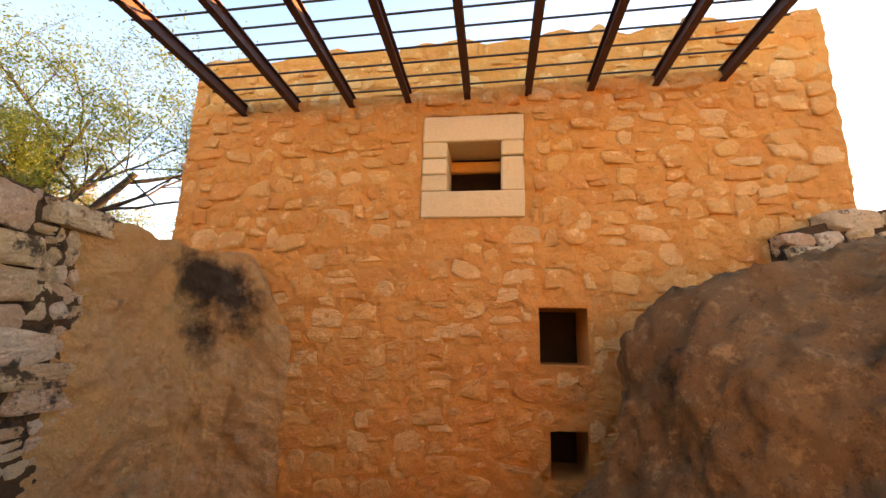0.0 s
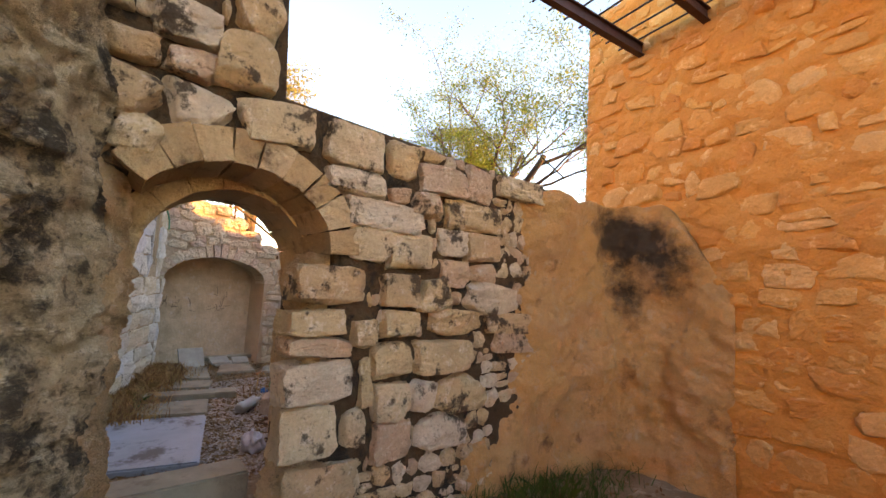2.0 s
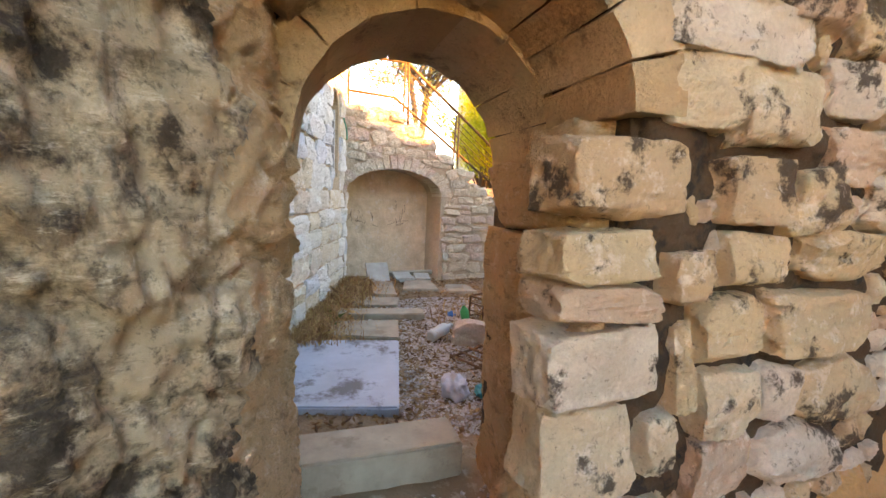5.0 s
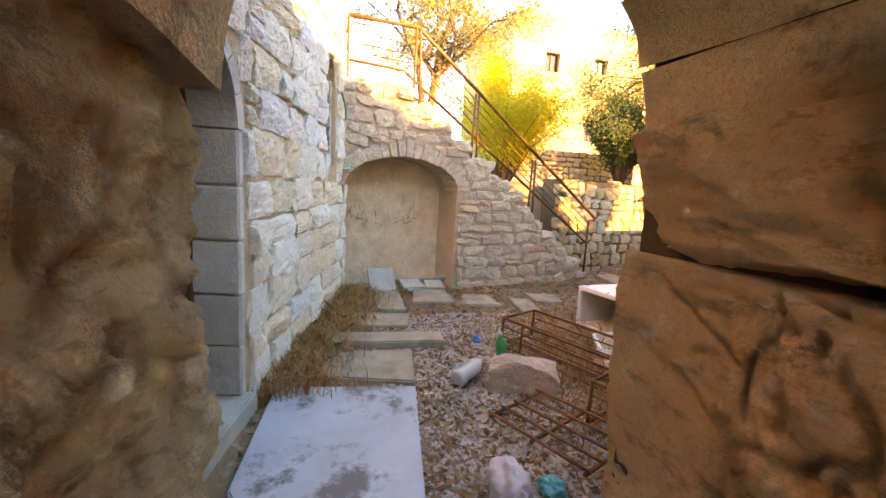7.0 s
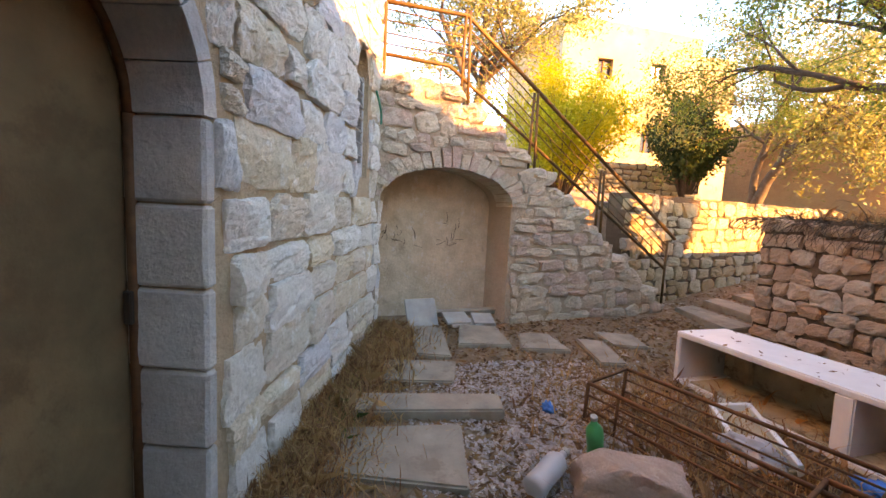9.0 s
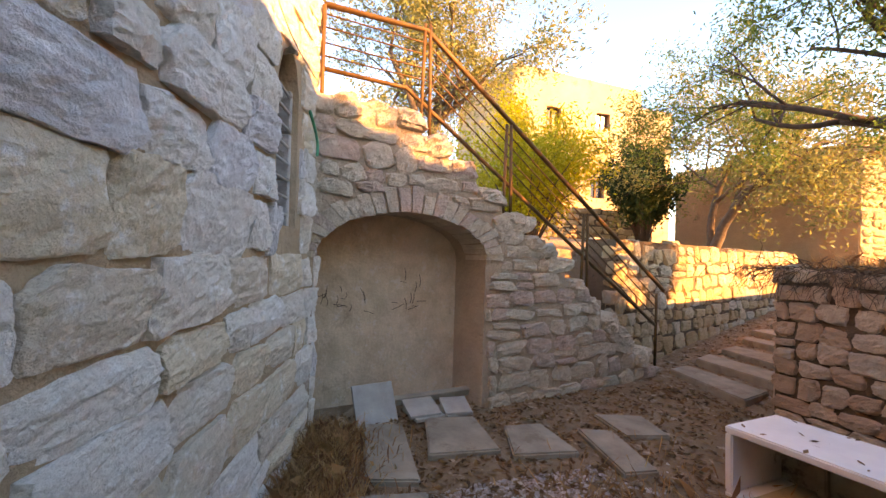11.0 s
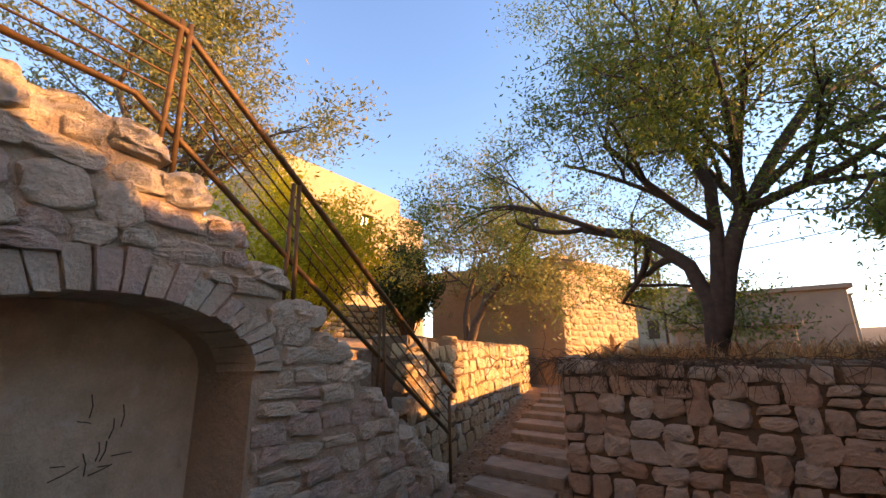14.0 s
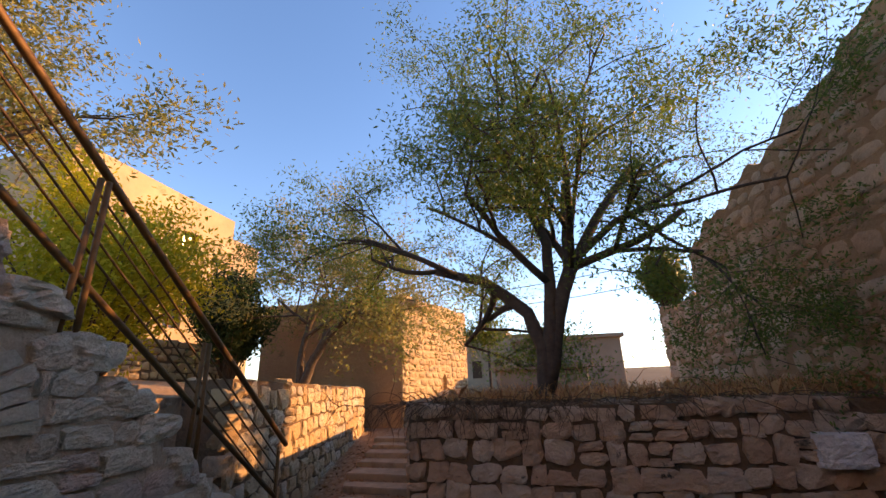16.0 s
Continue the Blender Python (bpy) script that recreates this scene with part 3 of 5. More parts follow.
wallt2 = slab_wall("wall_terrace_side", FRT2, [(0, -0.2), (LT2, -0.2), (LT2, 1.33), (0, 1.5)], [], 0.4, M_tback, "dry stone side wall along the path")
FRR, LR = wall_frame((-8.75, 4.6), (-10.75, 11.5))
topR = lambda u: 1.70 - 0.008 * u
wallr = slab_wall("wall_retaining", FRR, [(0, -0.2), (LR, 0.2), (LR, 1.62), (0, 1.66)], [], 0.45, M_tback, "sunlit retaining wall of squared golden stones")
FR5, L5 = wall_frame((-3.95, 9.4), (-2.88, 4.25))
top5 = lambda u: (2.7 if u < 1.35 else 3.45 + 0.26 * (u - 1.5)) + 0.06 * math.sin(u * 7) + 0.04 * math.sin(u * 17)
out5 = [(0, -0.2), (L5, -0.2)] + [(L5 - L5 * k / 60, top5(L5 - L5 * k / 60)) for k in range(61)]
wall5 = slab_wall("wall_house_side", FR5, out5, [], 0.5, M_ruin, "rough side wall of the old house in shade")
# closing walls behind the camera and the rest of the house, all unseen
# Render kept pale so these added walls reflect more light into the yard
M_close = stone_mat("pale_bounce_render", [(0.74, 0.60, 0.42), (0.66, 0.52, 0.35)], stain=(0.36, 0.26, 0.17), stain_at=0.66, piece=False)
# The back wall is 4.2 m high to throw sunlight on the north wall
for nm, a, b, h in (("wall_back", (4.6, -3.2), (-0.6, -3.2), 4.2), ("wall_east", (4.6, 3.4), (4.6, -3.2), 1.2), ("wall_house_back", (3.6, 9.4), (-3.9, 9.4), 2.6), ("wall_house_east", (3.55, 3.95), (3.55, 9.2), 4.6)):
    fr, ln = wall_frame(a, b)
    slab_wall(nm, fr, [(0, -0.3), (ln, -0.3), (ln, h), (0, h)], [], 0.4, M_close, "unseen rendered stone wall closing the yard, pale to bounce light")

FRS, LS = wall_frame((2.75, 3.30), (4.40, 2.75))
topS = lambda u: 2.50 + 0.22 * u
walls = slab_wall("wall_stub", FRS, [(0, -0.2), (LS, -0.2), (LS, topS(LS) - 0.06), (0, topS(0) - 0.06)], [], 0.3, M_joint, "broken rubble wall behind the mud dome")

# ---------- rocky pier beside the arch ----------


def crag(u, v, seed, amp=1.0):
    p = Vector((u * 1.5, v * 1.5 + u * 0.3, seed))
    d = 0.17 * noise.fractal(p * 0.9, 0.9, 2.0, 2)
    cell = noise.voronoi(Vector((p.x * 1.5, p.y * 2.2, seed)) + 0.35 * noise.noise_vector(p * 1.7))[0]
    d += 0.16 * min(0.6, cell[1] - cell[0]) - 0.03
    bed = noise.noise(Vector((u * 1.3, v * 4.6 + u * 1.5, seed + 5)) + 0.25 * noise.noise_vector(p * 4))
    d -= 0.09 * max(0.0, 1 - 11 * abs(bed)) * (0.4 + noise.noise(p * 1.3) * 1.2)
    split = noise.noise(Vector((u * 4.0 - v * 0.8, v * 1.3, seed + 9)) + 0.3 * noise.noise_vector(p * 5))
    d -= 0.06 * max(0.0, 1 - 10 * abs(split))
    d += 0.10 * (0.35 - abs(noise.noise(p * 3.1))) + 0.075 * (0.3 - abs(noise.noise(p * 7.0))) + 0.050 * (0.3 - abs(noise.noise(p * 14))) + 0.03 * noise.noise(p * 27)
    return amp * d


def pier_depth(s, v):
    lay = v * 2.1 + 0.5 * s + 0.9 * noise.noise(Vector((s * 1.3, v * 0.7, 31))) + 0.25 * noise.noise(Vector((s * 5, v * 4, 32)))
    ledge = 0.17 * (1 - lay % 1.0) ** 1.5 * (0.55 + 0.9 * noise.noise(Vector((s * 1.7, math.floor(lay) * 3.7, 33))))
    k = smooth_step(1.9, 2.45, s)
    belly = 0.13 * smooth_step(1.25, 0.5, v) * smooth_step(1.9, 1.2, s)
    return (1 - k) * (crag(s, v, 4.0, 1.25) - 0.10 + belly + ledge) + k * (crag(s, v, 4.0, 0.40) - 0.02 + 0.22 * ledge)


PIER = [(-0.25, -1.15), (-1.0, -0.73), (-1.8, -0.28), (-2.37, 0.13), (-2.56, 0.29), (-3.0, 0.33), (-3.47, 0.37)]
# From the corner inward the pier takes the rock lightened for the dim passage
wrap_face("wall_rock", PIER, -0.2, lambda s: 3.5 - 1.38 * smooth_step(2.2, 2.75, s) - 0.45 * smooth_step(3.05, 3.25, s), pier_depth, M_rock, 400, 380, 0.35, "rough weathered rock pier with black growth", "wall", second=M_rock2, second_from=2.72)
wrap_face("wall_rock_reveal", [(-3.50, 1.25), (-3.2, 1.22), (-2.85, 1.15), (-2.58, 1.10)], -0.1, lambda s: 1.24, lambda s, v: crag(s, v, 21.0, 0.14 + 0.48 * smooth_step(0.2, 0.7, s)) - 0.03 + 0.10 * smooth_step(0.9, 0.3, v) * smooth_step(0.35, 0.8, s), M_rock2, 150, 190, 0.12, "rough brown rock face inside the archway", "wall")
FRL, LL = wall_frame((-14.6, 6.6), (-14.9, 11.6))
walll = slab_wall("wall_low", FRL, [(0, 1.4), (LL, 1.4), (LL, 2.85), (0, 2.85)], [], 0.4, M_tback, "low stone wall behind the broom bush")


# ---------- rough solids for the things ----------
def slab(name, pts, z, thick, material, label, category="paving slab", group="", parent=None):
    bm = bmesh.new()
    vs = [bm.verts.new((x, y, z)) for x, y in pts]
    f = bm.faces.new(vs)
    ext = bmesh.ops.extrude_face_region(bm, geom=[f])
    for v in ext["geom"]:
        if isinstance(v, bmesh.types.BMVert):
            v.co.z -= thick
    bmesh.ops.recalc_face_normals(bm, faces=bm.faces[:])
    bmesh.ops.bevel(bm, geom=bm.edges[:], offset=0.012, segments=2, affect="EDGES")
    ob = part_mesh(name, bm_mesh(name, bm, material), parent)
    return tagged(ob, label, "" if parent else category, group)


slab("marble_slab", [(-5.38, 0.33), (-5.22, 1.22), (-4.02, 0.97), (-4.17, 0.32), (-4.45, 0.20)], 0.05, 0.09, M_wslab, "bluish white marble slab with grey wear lying on earth")
GP = "concrete slabs in the yard"
for pts, z in (([(-5.93, 0.62), (-5.87, 1.35), (-5.30, 1.24), (-5.52, 0.55)], 0.04), ([(-6.30, 0.72), (-6.17, 1.70), (-5.94, 1.66), (-6.05, 0.70)], 0.07), ([(-7.00, 0.92), (-6.88, 1.58), (-6.48, 1.46), (-6.58, 0.86)], 0.03),
               ([(-7.93, 1.36), (-7.83, 1.66), (-7.00, 1.57), (-7.10, 1.24)], 0.03), ([(-7.86, 1.86), (-7.79, 2.27), (-7.19, 2.22), (-7.26, 1.70)], 0.05), ([(-7.57, 2.44), (-7.53, 2.76), (-7.02, 2.76), (-7.11, 2.27)], 0.04),
               ([(-7.36, 2.99), (-7.25, 3.25), (-6.65, 3.10), (-6.69, 2.85)], 0.04), ([(-7.60, 3.35), (-7.45, 3.75), (-7.05, 3.65), (-7.15, 3.30)], 0.03)):
    slab("concrete_slab", pts, z, 0.09, M_slab, "worn grey concrete slab sunk in earth", group=GP)
slab("door_step", [(-3.66, 0.30), (-3.66, 1.16), (-3.40, 1.16), (-3.40, 0.30)], 0.17, 0.30, M_slab, "worn stone step in the arched doorway", "step")
slab("threshold", [tuple((FR3 @ Vector((D0 - 0.05, 0.08, 0)))[:2]), tuple((FR3 @ Vector((D1 + 0.05, 0.08, 0)))[:2]), tuple((FR3 @ Vector((D1 + 0.05, -0.45, 0)))[:2]), tuple((FR3 @ Vector((D0 - 0.05, -0.45, 0)))[:2])], 0.12, 0.25, M_tile, "white stone threshold under the old door", "step")
rp = random.Random(3)
for k in range(9):
    y = 5.15 + 0.66 * k
    x0, x1 = ret_x(y) + 0.42, terr_x(y) - 0.30
    z = ground_z((x0 + x1) / 2, y + 0.25) + 0.06
    j = lambda: rp.uniform(-0.06, 0.06)
    slab("path_slab", [(x0 + j(), y + 0.42 + j()), (x1 + j(), y + 0.34 + j()), (x1 + 0.08 + j(), y - 0.12 + j()), (x0 + 0.1 + j(), y + j())], z, 0.14, M_slab, "long grey stone slab of the stepped path", group="path slabs")

# ---------- mound of dark earth ----------
lump("earth_mound", (2.75, 2.6, 0.35), (1.84, 1.15, 1.80), M_mud, None, 0.13, 7, 1.7, seed=2, fine=0.03)
tagged(bpy.data.objects["earth_mound"], "dark rounded mud oven dome against the orange wall", "mound")

# ---------- pergola ----------
pergola = thing("pergola", FR1 @ Vector((3.2, 0.2, 3.9)), "dark red steel pergola beams carrying thin bars", "pergola")
pinv = Matrix.Translation(-Vector(pergola.location)) @ FR1
BZ = lambda u: 3.87 + 0.03 * u
for k in range(9):
    u = 0.62 + 0.612 * k
    bm = bmesh.new()
    for dz, w, h in ((0.055, 0.065, 0.010), (-0.055, 0.065, 0.010), (0.0, 0.010, 0.10)):
        r_ = bmesh.ops.create_cube(bm, size=1)
        bmesh.ops.transform(bm, matrix=Matrix.Translation((u, 2.4, BZ(u) + 0.03 + dz)) @ Matrix.Diagonal((w, 5.2, h, 1)), verts=r_["verts"])
    bmesh.ops.transform(bm, matrix=pinv, verts=bm.verts)
    bmesh.ops.recalc_face_normals(bm, faces=bm.faces[:])
    part_mesh("beam", bm_mesh("beam", bm, M_beam), pergola)
for k in range(25):
    d_ = 0.1 + 0.2 * k
    tube("bar", [pinv @ Vector((0.42, d_, BZ(0.4) + 0.10)), pinv @ Vector((5.7, d_, BZ(5.7) + 0.10))], 0.010, M_bar, pergola, 5)

# ---------- stair rail ----------
rail = thing("stair_rail", (-8.1, 1.8, 2.4), "rusty brown steel handrail along the outdoor stair", "handrail")
rinv = Matrix.Translation(-Vector(rail.location))
PO = [FR4 @ Vector((u, -0.03, z)) for u, z in ((0.16, 2.38), (1.03, 2.38), (1.92, 1.67), (2.97, 0.88), (4.20, 0.0))]
up = lambda p, h: rinv @ (p + Vector((0, 0, h)))
tube("handrail", [up(PO[0], 0.91), up(PO[1], 0.95), up(PO[4] + Vector((0, 0.12, -0.02)), 1.06)], 0.024, M_rail, rail)
tube("lower_rail", [up(PO[0], 0.42), up(PO[1] + Vector((0.02, -0.18, 0)), 0.42), up(PO[4], 0.62)], 0.020, M_rail, rail)
for h in (0.52, 0.62, 0.74, 0.84):
    tube("rail_bar", [up(PO[0], h), up(PO[1], h), up(PO[4], h + 0.10)], 0.007, M_rail, rail, 5)
tube("rail_bar", [up(PO[0], 0.22), up(PO[1], 0.20)], 0.007, M_rail, rail, 5)
for k, p in enumerate(PO):
    for s in ((-0.045, 0.045) if 0 < k < 4 else (0.0,)):
        V, F = sweep([[(rinv @ (p + Vector((0.008, s, -0.1))), 0.017), (rinv @ (p + Vector((0.008, s * 0.5, 1.0 if k else 0.9))), 0.017)]], 6)
        part_mesh("post", mesh_of("post", V, F, M_rail, True), rail)


# ---------- trees ----------
def tree(name, limbs, label, leaf, bark, seed, depth=4, spread=0.55, leaf_n=9, leaf_size=0.07, droop=0.05, clump=0.34, stretch=0.62, twigs=True):
    rs = random.Random(seed)
    paths, tips = [], []

    def grow(p, d, length, r, level):
        pts, n = [(p.copy(), r)], 5
        for k in range(n):
            d = (d + Vector((rs.gauss(0, 0.11), rs.gauss(0, 0.11), rs.gauss(0.02, 0.09) - droop * (level > 1)))).normalized()
            p = p + d * length / n
            pts.append((p.copy(), r * (1 - 0.42 * (k + 1) / n)))
            if level >= depth - 2 and k > 0:
                tips.append(p.copy())
        paths.append(pts)
        if level < depth:
            for q in range(rs.choice((2, 3, 3)) if level else 3):
                side = Vector((rs.gauss(0, 1), rs.gauss(0, 1), rs.gauss(0.15, 0.6))).normalized()
                k = rs.randint(2, n)
                grow(pts[k][0], (d * (1 - spread) + side * spread).normalized(), length * rs.uniform(0.5, 0.85) * stretch / 0.62 * 0.95, pts[k][1] * 0.66, level + 1)

    base = Vector(limbs[0][0][0])
    for path, r in limbs:
        pts = [(Vector(p), r * (1 - 0.45 * k / (len(path) - 1))) for k, p in enumerate(path)]
        fine = []
        for (p0, r0), (p1, r1) in zip(pts, pts[1:]):
            for s in range(4):
                w = s / 4
                fine.append((p0.lerp(p1, w) + 0.02 * noise.noise_vector(p0.lerp(p1, w) * 4), r0 + (r1 - r0) * w))
        fine.append(pts[-1])
        paths.append(fine)
        d = (pts[-1][0] - pts[-2][0]).normalized()
        for q in range(4):
            side = Vector((rs.gauss(0, 1), rs.gauss(0, 1), rs.gauss(0.1, 0.5))).normalized()
            k = rs.randint(len(fine) // 2, len(fine) - 1)
            grow(fine[k][0], (d * 0.5 + side * 0.55).normalized(), rs.uniform(0.8, 1.25) * stretch / 0.62, fine[k][1] * 0.7, 1)
    t = thing(name, base, label, "tree")
    inv_ = Matrix.Translation(-base)
    V, F = sweep(paths, 6)
    part_mesh("trunk", mesh_of("trunk", [inv_ @ v for v in V], F, bark, True), t)
    V, F = [], []
    for p in tips:
        for q in range(rs.randint(leaf_n // 2, leaf_n)):
            c = p + Vector((rs.gauss(0, 1), rs.gauss(0, 1), rs.gauss(-0.1, 0.8))) * clump * 0.5
            a = Vector((rs.gauss(0, 1), rs.gauss(0, 1), rs.gauss(-0.3, 0.8))).normalized()
            b = a.orthogonal().normalized()
            b = (b * math.cos(q) + a.cross(b) * math.sin(q)) * 0.3
            s = leaf_size * rs.uniform(0.6, 1.3)
            n0 = len(V)
            c = c - base
            V += [c - a * s * 0.5, c + b * s * 0.55, c + a * s * 0.5, c - b * s * 0.55]
            F.append((n0, n0 + 1, n0 + 2, n0 + 3))
    part_mesh("crown", mesh_of("crown", V, F, leaf), t)
    return t


T1 = Vector((-5.93, 5.50, 1.36))
o = lambda x, y, z: tuple(T1 + Vector((x, y, z)))
tree("almond_tree", [([o(0, 0, -0.1), o(0.02, 0, 0.5), o(-0.1, 0, 0.85), o(-0.55, 0.1, 1.25), o(-1.1, 0.2, 1.45)], 0.085),
                     ([o(0.03, 0, 0.1), o(0.1, 0, 0.6), o(0.15, 0.05, 1.0), o(0.18, 0.1, 1.6), o(-0.05, 0.2, 2.3)], 0.085),
                     ([o(0.05, 0, 0.2), o(0.2, 0.05, 0.8), o(0.4, 0.1, 1.3), o(0.75, 0.3, 1.9), o(1.2, 0.4, 2.5)], 0.085),
                     ([o(0.12, 0.02, 0.7), o(0.35, 0.1, 1.3), o(0.4, 0.3, 2.0), o(0.5, 0.6, 2.7)], 0.05),
                     ([o(0.4, 0.1, 1.35), o(0.9, 0.1, 1.75), o(1.5, 0.1, 2.0)], 0.045)],
     "dark multi-stemmed almond tree with sparse leaves on the terrace", M_leaf, M_bark, 4, leaf_n=62, leaf_size=0.047, clump=0.22, stretch=0.72)
T2 = Vector((-11.6, 10.0, 1.72))
o2 = lambda x, y, z: tuple(T2 + Vector((x, y, z)))
tree("olive_tree", [([o2(0, 0, -0.1), o2(0.3, 0, 0.6), o2(0.7, 0, 1.2), o2(1.3, 0, 1.5)], 0.12), ([o2(-0.05, 0, 0), o2(-0.05, 0, 0.7), o2(0.05, 0.1, 1.4), o2(0.4, 0.1, 2.1)], 0.09)],
     "leaning olive tree with grey green leaves beside the ruin", M_olive, M_bark2, 9, leaf_n=36, leaf_size=0.10, stretch=0.85)
T3 = Vector((-12.6, 3.2, 1.8))
o3 = lambda x, y, z: tuple(T3 + Vector((x, y, z)))
tree("olive_tree", [([o3(0, 0, -0.1), o3(0, 0.1, 1.5), o3(-0.1, 0.3, 2.9), o3(0.2, 0.6, 3.9)], 0.12), ([o3(0, 0, 0.9), o3(0.2, -0.3, 2.4), o3(0.1, -0.8, 3.5)], 0.09)],
     "light green olive tree behind the stair", M_olive, M_bark2, 21, leaf_n=46, leaf_size=0.09, stretch=0.8)


def bush(name, at, size, leaf, label, seed, n=9000, leaf_size=0.06, up_lean=0.5):
    rs = random.Random(seed)
    t = thing(name, at, label, "bush")
    V, F, stems = [], [], []
    for k in range(44):
        a = rs.uniform(0, 6.28)
        e = rs.uniform(0.2, 1.0)
        tip = Vector((math.cos(a) * size[0] * e, math.sin(a) * size[1] * e, size[2] * rs.uniform(0.55, 1.0) * (1.15 - 0.45 * e)))
        stems.append([(Vector((0.1 * math.cos(a), 0.1 * math.sin(a), -0.1)), 0.018), (tip * 0.5 + Vector((0, 0, 0.15)), 0.012), (tip, 0.004)])
        for q in range(n // 44):
            w = rs.uniform(0.3, 1.08)
            c = tip * w + Vector((0, 0, 0.15 * math.sin(w * 3))) + Vector((rs.gauss(0, 1), rs.gauss(0, 1), rs.gauss(0, 1))) * 0.11 * size[0]
            d = Vector((rs.gauss(0, 1), rs.gauss(0, 1), rs.gauss(up_lean, 0.7))).normalized()
            b = d.orthogonal().normalized() * 0.35
            s = leaf_size * rs.uniform(0.6, 1.4)
            n0 = len(V)
            V += [c - d * s * 0.5, c + b * s * 0.5, c + d * s * 0.5, c - b * s * 0.5]
            F.append((n0, n0 + 1, n0 + 2, n0 + 3))
    SV, SF = sweep(stems, 4)
    tagged(part_mesh("stem", mesh_of("stem", SV, SF, M_bark2, True), t), kind="stuff")
    part_mesh("foliage", mesh_of("foliage", V, F, leaf), t)
    return t


bush("broom_bush", (-10.3, 4.2, 1.55), (1.15, 1.35, 2.3), M_yellow, "bright yellow green broom bush behind the stair rail", 3, 34000)
bush("laurel_bush", (-13.6, 9.9, 1.9), (1.0, 1.3, 2.8), M_green, "dark green leafy shrub near the far house", 5, 15000, 0.14)

bush("laurel_bush", (-3.75, 9.35, 2.55), (0.55, 0.6, 1.25), M_leaf, "green shrub growing out of the ruined wall top", 12, 6000, 0.10)

# ---------- old ruin ----------
ruin = thing("stone_ruin", (-11.9, 13.6, 0.5), "flat topped old stone hut with plastered side in sun", "hut")
rv = Matrix.Translation(-Vector(ruin.location))
for nm, a, b, mat in (("plastered_wall", (-14.4, 12.0), (-9.9, 12.05), M_ruin), ("sunlit_wall", (-9.88, 12.07), (-8.95, 15.9), M_ruins), ("rear_wall", (-9.0, 16.2), (-14.4, 16.2), M_ruin), ("far_wall", (-14.42, 16.0), (-14.42, 12.2), M_ruin)):
    fr, ln = wall_frame(a, b)
    hole = [[(ln * 0.55, 1.3), (ln * 0.55 + 0.28, 1.3), (ln * 0.55 + 0.28, 1.85), (ln * 0.55 + 0.14, 2.0), (ln * 0.55, 1.85)]] if nm == "sunlit_wall" else []
    slab_wall(nm, rv @ fr, [(0, -0.3), (ln, -0.3), (ln, 4.05), (ln * 0.6, 4.12), (ln * 0.3, 4.08), (0, 4.15)], hole, 0.4, mat, "", parent=ruin)
part_mesh("roof", box_mesh("roof", (4.6, 3.8, 0.2), M_ruin, 0.03), ruin).location = rv @ Vector((-11.8, 14.1, 3.9))

# ---------- far house ----------
house = thing("far_house", (-19.5, 11.2, 3.0), "two storey cement house with streaked walls above trees", "house")
hv = Matrix.Translation(-Vector(house.location))
fr, ln = wall_frame((-17.3, 7.7), (-17.1, 13.2))
wins = [(1.35, 1.95, 6.05, 6.75), (3.47, 4.07, 6.22, 6.78), (3.3, 3.9, 3.6, 4.3)]
slab_wall("front_wall", hv @ fr, [(0, 1.5), (ln, 1.5), (ln, 7.85), (0, 8.08)], [[(a, c), (b, c), (b, d), (a, d)] for a, b, c, d in wins], 0.3, M_house, "", parent=house)
for a, b, c, d in wins:
    wfr = part_mesh("window", box_mesh("window", (b - a, 0.04, d - c), M_glass, 0.0), house)
    wfr.matrix_basis = hv @ fr @ Matrix.Translation(((a + b) / 2, -0.2, (c + d) / 2))
    for s in (-1, 0, 1):
        f_ = part_mesh("frame", box_mesh("frame", (0.05, 0.06, d - c), M_rust, 0.0), wfr)
        f_.location = (s * (b - a) / 2 * 0.95, 0.03, 0)
fr, ln = wall_frame((-22.5, 7.72), (-17.45, 7.72))
slab_wall("side_wall", hv @ fr, [(0, 1.5), (ln, 1.5), (ln, 8.08), (0, 8.08)], [], 0.3, M_house, "", parent=house)
fr, ln = wall_frame((-18.6, 13.25), (-18.4, 16.2))
slab_wall("annex_wall", hv @ fr, [(0, 1.5), (ln, 1.5), (ln, 7.85), (0, 7.85)], [], 0.3, M_house, "", parent=house)
part_mesh("roof", box_mesh("roof", (5.0, 5.4, 0.25), M_house, 0.02), house).location = hv @ Vector((-19.85, 10.55, 7.6))


